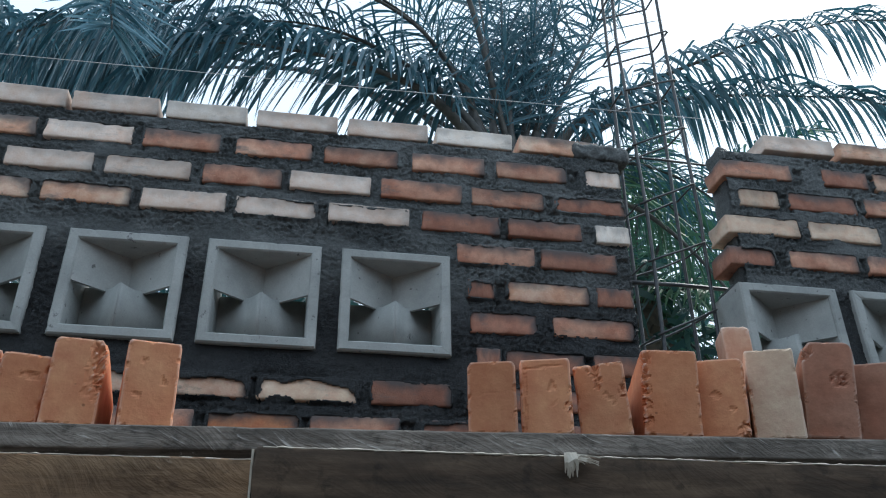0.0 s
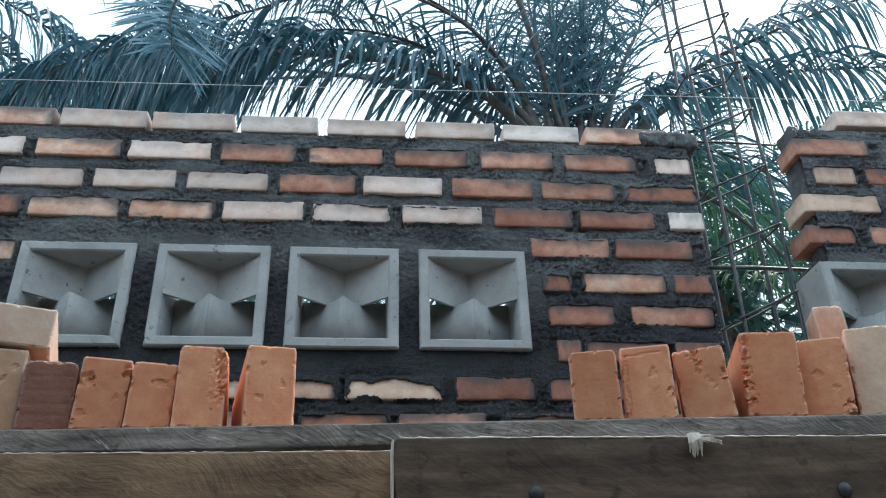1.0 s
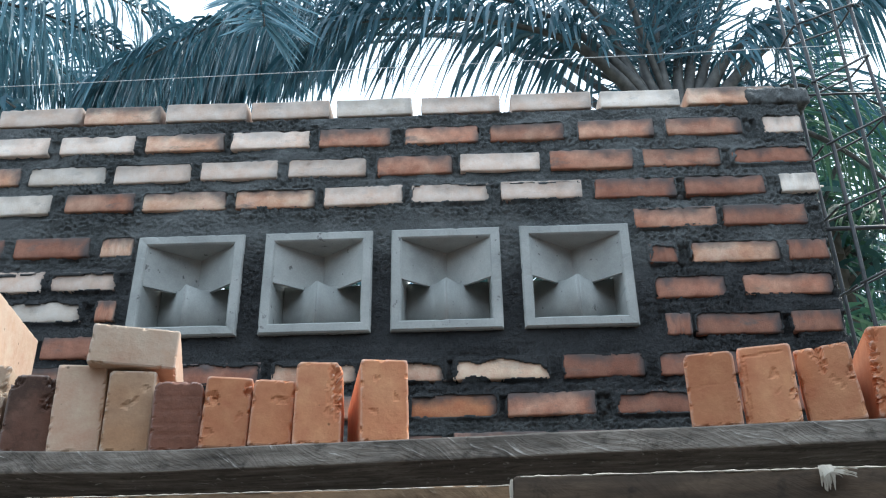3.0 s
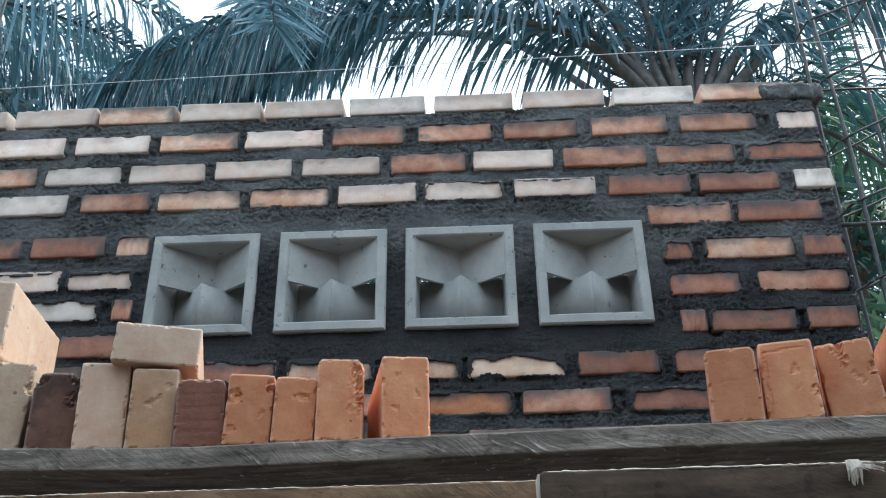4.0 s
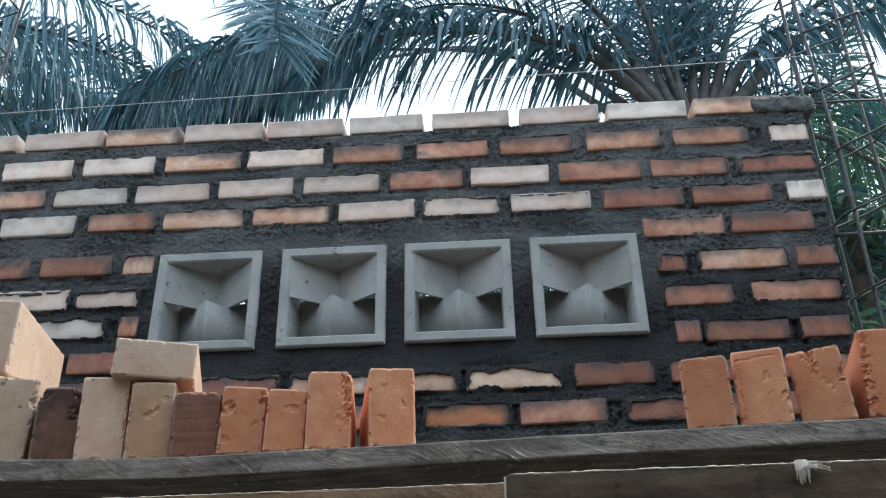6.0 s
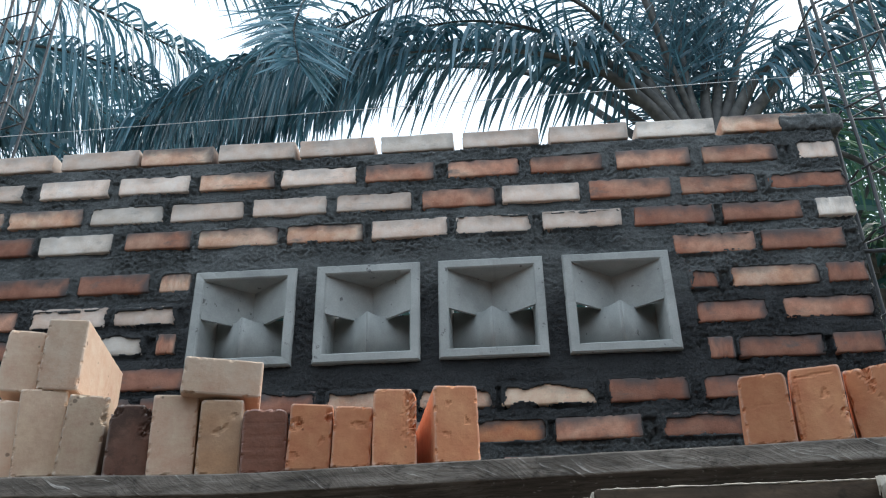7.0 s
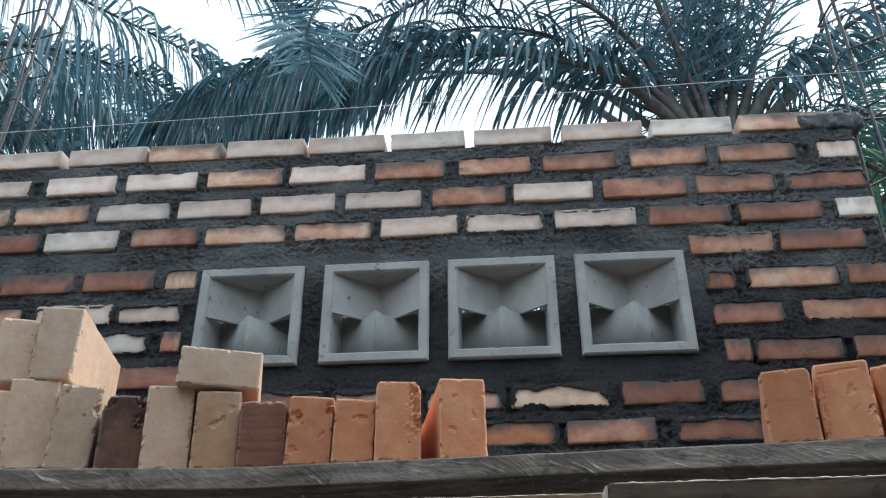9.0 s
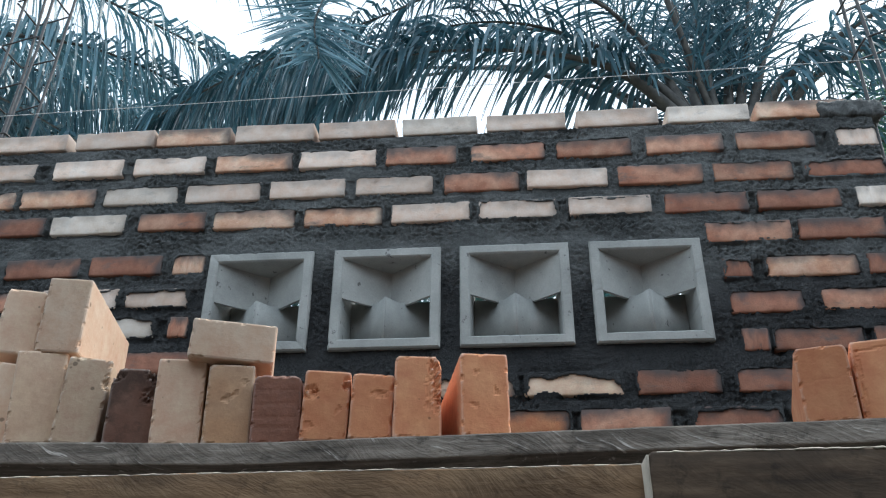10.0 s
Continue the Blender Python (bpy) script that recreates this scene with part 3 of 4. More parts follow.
# ---------------------------------------------------------------- ventilation blocks
def vent_block(at):
    """A square cast block: a rim, a hollow of two planes above and a curved keel of two below, with slits between them."""
    thing = new("vent_block")
    thing.location = at
    tagged(thing, "grey cast concrete ventilation block set in the brick wall", "vent block", "ventilation blocks")
    H, rim, deep, back_y = VENT_W / 2, 0.0210, 0.086, 0.124
    a = H - rim
    verts, faces = [], []
    ring_y = [(H - 0.0032, 0.0), (H, 0.0038), (H, back_y), (a - 0.004, back_y), (a, 0.0034), (a + 0.0030, 0.0)]
    k, side = len(ring_y), 30
    corner = ((-1, -1), (1, -1), (1, 1), (-1, 1))
    for i, (h, y) in enumerate(ring_y):
        for s in range(4):
            (xa, za), (xb, zb) = corner[s], corner[(s + 1) % 4]
            for q in range(side):
                x, z = h * (xa + (xb - xa) * q / side), h * (za + (zb - za) * q / side)
                w = noise.noise(Vector((x * 55 + at[0] * 31, z * 55, i // 3 + at[0]))) + 0.5 * noise.noise(Vector((x * 160, z * 160, at[0] * 7)))
                back = max(0.0, w - 0.45) * 0.0045 if i in (0, 1, 4, 5) else 0.0
                pull = 1 - (back / h if i < 2 else -back / h if i > 3 else 0)
                verts.append((x * pull, y + back * (0.7 if i in (0, 5) else 0.3) + 0.0004 * w, z * pull))
    ring = 4 * side
    for i in range(k):
        for q in range(ring):
            o, p = i * ring, ((i + 1) % k) * ring
            faces.append((o + q, p + q, p + (q + 1) % ring, o + (q + 1) % ring))
    part("rim", mesh("rim", verts, faces), CONCRETE, thing)
    th = 0.008

    def sheet(name, line, z0, z1, rise=0.0):
        v, f = [], []
        for x, y in line:
            zt = z1 + rise * max(0.0, y - 0.035) + 0.0007 * noise.noise(Vector((x * 160, y * 160, at[0] * 5)))
            v += [(x, y, z0), (x, y, zt), (x, y + th, z0), (x, y + th, zt)]
        for i in range(len(line) - 1):
            o, q = 4 * i, 4 * i + 4
            f += [(o, q, q + 1, o + 1), (o + 2, o + 3, q + 3, q + 2), (o, o + 2, q + 2, q), (o + 1, q + 1, q + 3, o + 3)]
        m = len(v) - 4
        f += [(0, 1, 3, 2), (m, m + 2, m + 3, m + 1)]
        me = mesh(name, v, f)
        if len(line) > 3:
            me.polygons.foreach_set("use_smooth", [i % 4 < 2 and i < 4 * len(line) - 4 for i in range(len(me.polygons))])
        return me

    mid = 0.002
    for sgn in (-1, 1):
        part("upper_baffle", sheet("upper_baffle", [(sgn * a, 0.006), (0, deep - th - 0.002)], mid, a + 0.002), CONCRETE, thing)
        bow = [(sgn * a * u, 0.003 + 0.098 * (1 - (1 - u) ** 1.35)) for u in [i / 16 for i in range(17)]]
        part("lower_baffle", sheet("lower_baffle", bow, -a - 0.002, mid - 0.001, 0.46), CONCRETE, thing)
    return thing


for i, vx in enumerate(VENT_X + VENT_X2):
    vb = vent_block((vx, FACE - 0.009 - (SIDE if i > 3 else 0.0), (VENT_Z2 if i > 3 else VENT_Z) + SLOPE * vx))
    vb.rotation_euler = (0, -SLOPE, 0)
    if i == 4:
        tagged(vb, "grey cast concrete ventilation block at the wall's open end")

# ---------------------------------------------------------------- rebar column cages
def rebar_cage(at, w, d, z0, z1, ties, label):
    thing = new("rebar_cage")
    thing.location = at
    tagged(thing, label, "rebar cage", "column reinforcement")
    rnd = random.Random(at[0])
    for sx in (-1, 1):
        for sy in (-1, 1):
            pts = [(sx * w / 2 + rnd.uniform(-0.004, 0.004) + 0.01 * (z - z0) * rnd.uniform(-0.3, 0.6), sy * d / 2 + rnd.uniform(-0.004, 0.004), z) for z in np.linspace(z0, z1, 9)]
            part("bar", tube("bar", pts, [0.0043] * 9, 7), STEEL, thing)
    for z, tilt in ties:
        o = 0.008
        ring = [(-w / 2 - o, -d / 2 - o), (w / 2 + o, -d / 2 - o), (w / 2 + o, d / 2 + o), (-w / 2 - o, d / 2 + o), (-w / 2 - o, -d / 2 - o)]
        pts = []
        for (xa, ya), (xb, yb) in zip(ring, ring[1:]):
            for u in (0.04, 0.35, 0.65, 0.96):
                x, y = xa + (xb - xa) * u, ya + (yb - ya) * u
                pts.append((x, y, z + tilt * x + 0.25 * tilt * y + rnd.uniform(-0.002, 0.002)))
        part("tie", tube("tie", pts, [0.0027] * len(pts), 6), STEEL, thing)
    return thing


rebar_cage((1.018, 1.752, 0), 0.135, 0.085, 0.0, 4.3, [(0.1 + 0.15 * i, 0.45 + 0.12 * ((i * 7) % 3 - 1)) for i in range(15)] + [(2.42, 0.5), (2.59, 0.45), (2.745, 0.5), (2.91, 0.52), (3.07, 0.4), (3.23, 0.5), (3.40, 0.42), (3.6, 0.5), (3.8, 0.45), (4.0, 0.5)],
           "dark steel rebar cage rising between two brick walls")
rebar_cage((-1.26, 1.93, 0), 0.085, 0.09, 0.0, 4.4, [(2.3 + 0.17 * i, 0.3) for i in range(12)], "dark steel rebar cage behind the brick wall")
for z, xa, xb, r in ((2.862, 0.90, 1.17, 0.003), (2.520, 0.90, 1.17, 0.005)):
    rod = part("anchor_rod", tube("anchor_rod", [(xa, 1.742, z), ((xa + xb) / 2, 1.741, z + 0.003), (xb, 1.742, z + 0.002)], [r] * 3, 7), STEEL)
    tagged(rod, "steel anchor rod tying brick wall to column", "anchor rod", "wall anchors")

# the mason's line
line = part("masons_line", tube("masons_line", [(x, 1.697, 2.936 + 0.0315 * x - 0.0012 * (1 - (x / 2.4) ** 2)) for x in np.linspace(-3.0, 3.2, 21)], [0.0008] * 21, 6), LINE)
tagged(line, "thin white nylon mason's line stretched above the wall", "string line")

# ---------------------------------------------------------------- scaffold
TILT_P = 0.0345                              # the plank's rise along x
def warp(x):
    """The plank curls up towards its west end."""
    d = max(0.0, -0.09 - x)
    return 0.044 * d * d / (d + 0.04) if d > 0 else 0.0


def plank_top(x):
    return 1.8885 + TILT_P * x + warp(x)


plank = part("scaffold_plank", block("scaffold_plank", (2.9, 0.24, 0.020), (0.012, 0.03, 0.005), 0.0016, 0.0007, 11, 0.002, 0.0, False), PLANK)
for v in plank.data.vertices:
    v.co.z += warp(v.co.x + 0.15)
plank.matrix_world = pose(0.15, 1.022, plank_top(0.15) - 0.010) @ Matrix.Rotation(-math.atan(TILT_P), 4, "Y")
tagged(plank, "weathered grey scaffold plank with saw scratches, carrying loose bricks", "plank")
led = part("ledger_board", block("ledger_board", (1.5, 0.024, 0.14), (0.02, 0.008, 0.01), 0.0015, 0.0012, 21, 0.003), BOARD)
led.matrix_world = pose(0.207 + 0.75, 0.702, 1.8195 + 0.02 * 0.75 - 0.07) @ Matrix.Rotation(-0.02, 4, "Y")
tagged(led, "dark brown sawn timber ledger board with frayed edge", "board", "scaffold ledgers")
led2 = part("ledger_board", block("ledger_board", (1.9, 0.024, 0.14), (0.02, 0.008, 0.01), 0.0015, 0.0012, 23, 0.003), BOARD_LIGHT)
led2.matrix_world = pose(-0.45, 0.730, 1.8195 - 0.02 * 0.65 - 0.07) @ Matrix.Rotation(-0.02, 4, "Y")
tagged(led2, "brown sawn timber ledger board with diagonal saw marks", "board", "scaffold ledgers")
for px, pz in ((-1.15, 0.0), (1.42, 0.0)):
    post = part("scaffold_post", tube("scaffold_post", [(px, 0.775, z) for z in (0.0, 0.6, 1.2, 1.72)] if px > 0 else [(px, 0.79, z) for z in (0.0, 0.6, 1.2, 1.72)], [0.045, 0.044, 0.043, 0.042], 10), POST)
    tagged(post, "round timber scaffold post", "post", "scaffold posts")
    top = plank_top(px) - 0.020
    put = part("putlog", boxes("putlog", [(px - 0.03, px + 0.03, 0.68, 1.69, 1.72, top - 0.001)]), POST)
    tagged(put, "squared timber putlog under the scaffold plank", "putlog", "scaffold putlogs")

# ---------------------------------------------------------------- loose bricks on the plank
def loose_brick(tone, x0, x1, h, y0=0.915, yaw=0.0, lean=0.0, base=None, seed=1, label="", length=0.172, bites=(), grooves=(), arris=0.003):
    """A brick on its long edge with its end to the camera; x0 and x1 are the end's edges at the base. It turns about its front end."""
    w = abs(x1 - x0)
    me = block("brick", (w, length, h), (0.0018, 0.006, 0.0018), 0.0022, 0.00022, seed, 0.0026, 0.0, False, bites, 0.0034, 3.2, grooves, arris)
    ob = part("brick", me, BRICK[tone])
    x = (x0 + x1) / 2
    z = plank_top(x) if base is None else base
    ob.matrix_world = pose(x, y0, z + h / 2 + 0.0008 + 0.5 * w * abs(math.sin(radians(lean + 2)))) @ pose(0, 0, 0, 0, 0, yaw) @ pose(0, length / 2, 0, 0, lean, 0)
    tagged(ob, label, "brick", "loose bricks on the scaffold")
    return ob


OF = "on edge on the scaffold plank"
near = [
    ("c", -0.384, -0.337, 0.079, 21.0, 2.0, "pale cream clay brick " + OF),
    ("g", -0.340, -0.295, 0.0902, 20.0, -5.0, "buff grey clay brick " + OF),
    ("g", -0.292, -0.252, 0.0832, 18.0, 0.7, "buff clay brick with worn edge " + OF),
    ("d", -0.244, -0.201, 0.0732, 16.0, -2.0, "dark overfired brick with broken top " + OF),
    ("c", -0.201, -0.157, 0.0822, 15.0, -2.9, "light buff clay brick " + OF),
    ("t", -0.152, -0.110, 0.0762, 13.0, -2.0, "mottled buff clay brick " + OF),
    ("m", -0.108, -0.064, 0.0647, 12.0, -2.5, "dark maroon glazed brick " + OF),
    ("a", -0.062, -0.020, 0.0662, 10.0, 0.5, "apricot clay brick with rough face " + OF),
    ("a", -0.018, 0.020, 0.0612, 9.0, 1.0, "orange clay brick " + OF),
    ("a", 0.021, 0.064, 0.0772, 8.0, -0.8, "tall apricot brick, corner crumbling, " + OF),
    ("a", 0.081, 0.125, 0.0772, 12.0, -2.0, "orange brick turned askew " + OF),
    ("a", 0.376, 0.420, 0.0692, -15.0, -0.5, "smooth apricot brick " + OF),
    ("a", 0.425, 0.472, 0.0732, -18.0, 0.2, "apricot brick with a split lip " + OF),
    ("a", 0.479, 0.526, 0.0712, -22.0, -3.0, "gouged apricot brick leaning " + OF),
    ("a", 0.545, 0.598, 0.0852, -15.0, 3.5, "orange brick turned askew, rough corner, " + OF),
    ("a", 0.599, 0.645, 0.0782, -27.0, 2.7, "chipped apricot brick leaning " + OF),
    ("g", 0.655, 0.701, 0.0912, -27.0, 2.0, "pale beige brick leaning " + OF),
    ("o", 0.715, 0.763, 0.0992, -25.0, 7.0, "brown orange pitted brick " + OF),
    ("o", 0.768, 0.815, 0.080, -34.0, 4.0, "orange clay brick " + OF),
]
BITES = {3: [(-0.020, -0.08, 0.034, 0.014), (0.020, -0.08, 0.034, 0.015), (0.014, -0.086, 0.010, 0.009)], 9: [(0.021, -0.086, 0.028, 0.013), (0.021, -0.086, 0.014, 0.012), (0.022, -0.086, 0.0, 0.010)], 13: [(-0.004, -0.086, 0.030, 0.008), (0.024, -0.086, 0.006, 0.009)],
         14: [(-0.025, -0.086, 0.034, 0.009), (-0.025, -0.086, 0.018, 0.008), (-0.025, -0.086, 0.002, 0.008), (-0.025, -0.086, -0.014, 0.008), (-0.025, -0.086, -0.030, 0.008)], 15: [(0.020, -0.086, -0.032, 0.009)], 17: [(0.010, -0.086, 0.010, 0.010), (-0.024, -0.086, 0.04, 0.012)], 2: [(0.023, -0.086, 0.02, 0.010)], 12: [(0.022, -0.086, -0.012, 0.007)],
         7: [(-0.015, -0.086, 0.012, 0.008), (0.02, -0.086, 0.022, 0.008)]}
GROOVES = {6: [(-0.022, z, 0.022, z + 0.001, 0.0022, 0.00035) for z in (0.017, 0.004, -0.008, -0.018)], 12: [(-0.019, -0.030, -0.0185, 0.027, 0.0014, 0.0016), (-0.0185, 0.027, 0.016, 0.0295, 0.0014, 0.0016), (0.004, 0.008, 0.006, 0.010, 0.0040, 0.0026), (0.006, -0.010, 0.010, -0.004, 0.0014, 0.0008)],
           13: [(-0.004, 0.034, -0.002, 0.012, 0.0034, 0.006), (0.004, 0.004, 0.010, -0.004, 0.003, 0.002)], 11: [(-0.02, 0.002, 0.02, 0.005, 0.0010, 0.0003)],
           7: [(-0.012, 0.010, -0.010, 0.012, 0.003, 0.003), (-0.016, -0.018, -0.013, -0.020, 0.003, 0.002), (0.010, -0.004, 0.012, -0.003, 0.0028, 0.002)],
           9: [(0.011, 0.034, 0.009, -0.012, 0.0028, 0.0024), (0.017, 0.03, 0.016, -0.015, 0.003, 0.003)], 8: [(0.001, 0.012, 0.010, 0.012, 0.0035, 0.003)],
           10: [(-0.008, 0.020, -0.006, 0.020, 0.003, 0.002), (0.010, 0.004, 0.010, 0.001, 0.0025, 0.0025), (-0.012, -0.010, -0.009, -0.011, 0.0025, 0.002)],
           15: [(-0.006, 0.004, -0.004, 0.002, 0.003, 0.003), (0.008, -0.012, 0.010, -0.013, 0.003, 0.003)], 5: [(-0.004, 0.004, 0.004, 0.010, 0.003, 0.003), (0.010, 0.022, 0.013, 0.020, 0.003, 0.002)]}
for i, (tone, x0, x1, h, yaw, lean, label) in enumerate(near):
    loose_brick(tone, x0, x1, h, 0.915, yaw, lean, None, 31 + 7 * i, label, bites=BITES.get(i, ()), grooves=GROOVES.get(i, ()), arris={3: 0.013, 6: 0.009, 9: 0.007, 11: 0.007, 12: 0.004, 15: 0.008, 10: 0.004, 17: 0.012}.get(i, 0.003))
UP = "lying on top of other bricks"
loose_brick("c", -0.174, -0.095, 0.039, 0.912, 17, 0.5, 1.9630, 201, "light buff clay brick " + UP)
loose_brick("c", -0.332, -0.290, 0.079, 0.915, 12, -1.2, 1.9760, 211, "tall cream clay brick " + UP)
loose_brick("c", -0.374, -0.335, 0.068, 0.915, 17, 0.5, 1.9745, 217, "pale cream clay brick " + UP)
under = part("brick", block("brick", (0.172, 0.083, 0.041), (0.01, 0.01, 0.01), 0.002, 0.001, 303, 0.004, 0.001), BRICK["o"])
under.matrix_world = pose(0.745, 1.116, plank_top(0.745) + 0.0215) @ pose(0, 0, 0, 0, 0, 2)
tagged(under, "orange clay brick lying flat at the plank's back", "brick", "loose bricks on the scaffold")
tall = block("brick", (0.034, 0.05, 0.158), (0.005, 0.006, 0.006), 0.002, 0.0008, 301, 0.004, 0.001, True, (), 0.005, 1.8)
ob = part("brick", tall, BRICK["q"])
ob.matrix_world = pose(0.764, 1.116, plank_top(0.748) + 0.042 + 0.0795) @ pose(0, 0, 0, 0, 0, -18)
tagged(ob, "broken peach brick standing upright on another brick", "brick", "loose bricks on the scaffold")

# frayed splinters on the ledger's edge
rnd = random.Random(5)
fv, ff = [], []
for i in range(34):
    along = i % 3 == 0
    x = 0.3885 + (rnd.uniform(0.0, 0.003) if along else rnd.uniform(-0.002, 0.004))
    hang = rnd.uniform(0.001, 0.005) if along else rnd.uniform(0.006, 0.0145)
    y = 0.6885 - rnd.uniform(0.0, 0.003)
    z = 1.8195 + 0.02 * (x - 0.207) + 0.001 - (rnd.uniform(0, 0.003) if along else 0)
    dx = rnd.uniform(0.008, 0.018) if along else rnd.uniform(-0.003, 0.002)
    o = len(fv)
    fv += [(x - 0.0009, y, z), (x + 0.0009, y, z), (x + dx * 0.5 + 0.0011, y - 0.002, z - hang * 0.5), (x + dx * 0.5 - 0.0008, y - 0.002, z - hang * 0.5 - 0.001), (x + dx, y - 0.001, z - hang), (x + dx + 0.0005, y - 0.001, z - hang - 0.0008)]
    ff += [(o, o + 1, o + 2, o + 3), (o + 3, o + 2, o + 5, o + 4)]
frayed = part("splinter", mesh("splinter", fv, ff), FIBRE, led, "pale torn wood fibres")
tagged(frayed, kind="stuff")
frayed.matrix_parent_inverse = led.matrix_world.inverted()


# pale saw-torn fibres along the timbers' upper edges, doubling as their painted highlight
def frayed_edge(parent, length, y, z, seed, r=0.0010):
    rr = random.Random(seed)
    n = int(length / 0.0035)
    pts = [(-length / 2 + length * i / n, y + rr.uniform(-0.0003, 0.0003), z + rr.uniform(-0.0002, 0.0002)) for i in range(n + 1)]
    part("frayed_edge", tube("frayed_edge", pts, [r * rr.choice((0.3, 0.5, 0.7, 1.0)) for _ in pts], 5), FIBRE, parent, "pale frayed wood fibres, doubling as the light along the edge")


frayed_edge(led, 1.49, -0.0118, 0.0697, 3, 0.0008)
frayed_edge(led2, 1.89, -0.0118, 0.0697, 4, 0.0006)
for nx in (-0.667, -0.477):
    nail = part("nail", tube("nail", [(nx, -0.0142, 0.036), (nx, -0.0136, 0.036), (nx, -0.006, 0.036)], [0.0040, 0.0046, 0.0018], 10), STEEL, led, "dark flat nail head")
# fresh cut end; the light it catches is put into its pale colour
lip = part("end_grain", block("end_grain", (0.0012, 0.0225, 0.137), (0.001, 0.004, 0.006), 0.0003, 0.0004, 9), FIBRE, led, "pale freshly cut end, its light put into the colour")
lip.location = (-0.7505, 0, 0)


# ---------------------------------------------------------------- palms
def spline(points, count):
    """A smooth line through the points."""
    p = [Vector(q) for q in points]
    p = [p[0] * 2 - p[1]] + p + [p[-1] * 2 - p[-2]]
    out, spans = [], len(p) - 3
    for i in range(count):
        s = i / (count - 1) * spans
        k = min(int(s), spans - 1)
        t = s - k
        a, b, c, d = p[k:k + 4]
        out.append(0.5 * ((2 * b) + (c - a) * t + (2 * a - 5 * b + 4 * c - d) * t * t + (3 * b - a - 3 * c + d) * t ** 3))
    return out


def frond(parent, points, seed, leaf=LEAF, size=0.85, hang=0.8, bare=0.24, spacing=0.024, width=0.024, stalk=0.072, plume=0.0):
    """One palm leaf: a tapering stalk with two ranks of narrow leaflets that bend towards the ground."""
    r = random.Random(seed)
    root = parent.get("crown")
    pts = spline(([tuple(Vector(root) + (Vector(points[0]) - Vector(root)) * 0.12)] if root else []) + list(points), 60)
    n = len(pts)
    radii = [stalk * (1 - u) ** 2.4 + 0.008 for u in [i / (n - 1) for i in range(n)]]
    f = part("frond", tube("frond", pts, radii, 7, 0.75), STALK, parent)
    size *= 0.72
    length = sum((b - a).length for a, b in zip(pts, pts[1:]))
    count = int(length * (1 - bare) / spacing)
    v, fc = [], []
    down = Vector((0, 0, -1))
    for i in range(count):
        u = bare + (1 - bare) * (i + r.uniform(-0.4, 0.4)) / count
        u = min(max(u, 0.0), 0.998)
        s = u * (n - 1)
        k = min(int(s), n - 2)
        at = pts[k].lerp(pts[k + 1], s - k)
        t = (pts[k + 1] - pts[k]).normalized()
        w = (u - bare) / (1 - bare)
        ln = size * (0.35 + 0.65 * math.sin(math.pi * min(0.18 + 0.74 * w, 1.0)) ** 0.8) * r.uniform(0.8, 1.12)
        side = t.cross(Vector((0, 0, 1)))
        side = side.normalized() if side.length > 0.05 else Vector((1, 0, 0))
        if plume:
            side = Matrix.Rotation(plume * r.uniform(-1.1, 1.1), 3, t) @ side
        upv = side.cross(t)
        for sg in (-1, 1):
            if r.random() < 0.04:
                continue
            d = (side * sg * r.uniform(0.7, 1.0) + t * (0.45 + 0.5 * w + r.uniform(-0.15, 0.15)) + upv * r.uniform(-0.2, 0.8) + Vector((r.uniform(-0.22, 0.22), r.uniform(-0.22, 0.22), r.uniform(-0.22, 0.22)))).normalized()
            q = at.copy()
            o = len(v)
            seg = 5
            h = hang * r.uniform(0.75, 1.25)
            roll = r.uniform(-0.9, 0.9)
            for j in range(seg + 1):
                e = j / seg
                wd = width * r.uniform(0.92, 1.08) * (0.55 + 1.8 * e if e < 0.25 else 1.0 - ((e - 0.25) / 0.75) ** 3 * 0.93) * 0.5
                across = d.cross(upv)
                across = across.normalized() if across.length > 0.05 else side
                across = Matrix.Rotation(roll, 3, d) @ across
                v.append(q + across * wd)
                v.append(q - across * wd)
                q = q + d * (ln / seg)
                d = (d + down * h * (0.45 if j < 2 else 0.12)).normalized()
            for j in range(seg):
                fc.append((o + 2 * j, o + 2 * j + 1, o + 2 * j + 3, o + 2 * j + 2))
    tagged(part("leaf_blade", mesh("leaf_blade", v, fc), leaf, f), kind="stuff")
    return f


def palm(name_label, base, top, radius, seed):
    """A palm's trunk, ringed with the stubs of cut leaf bases; the fronds are added to it."""
    r = random.Random(seed)
    thing = new("palm_tree")
    tagged(thing, name_label, "palm tree", "oil palms")
    pts = [Vector(base).lerp(Vector(top), u) for u in np.linspace(0, 1, 14)]
    part("trunk", tube("trunk", pts, [radius * (1.15 - 0.25 * u) for u in np.linspace(0, 1, 14)], 14), TRUNK, thing)
    v, f = [], []
    for i in range(90):
        u = 0.25 + 0.75 * i / 90
        c = Vector(base).lerp(Vector(top), u)
        w = i * 2.4
        d = Vector((math.cos(w), math.sin(w), 0.9)).normalized()
        a = Vector((-math.sin(w), math.cos(w), 0)) * 0.07
        b = d.cross(a).normalized() * 0.03
        p0 = c + Vector((math.cos(w), math.sin(w), 0)) * radius * 0.75
        p1 = p0 + d * r.uniform(0.14, 0.26)
        o = len(v)
        v += [p0 - a - b, p0 + a - b, p0 + a + b, p0 - a + b, p1 - a * 0.7 - b * 0.6, p1 + a * 0.7 - b * 0.6, p1 + a * 0.7 + b * 0.6, p1 - a * 0.7 + b * 0.6]
        f += [tuple(o + q for q in face) for face in ((0, 1, 5, 4), (1, 2, 6, 5), (2, 3, 7, 6), (3, 0, 4, 7), (4, 5, 6, 7))]
    part("leaf_stubs", mesh("leaf_stubs", v, f), TRUNK, thing)
    thing["crown"] = top
    return thing


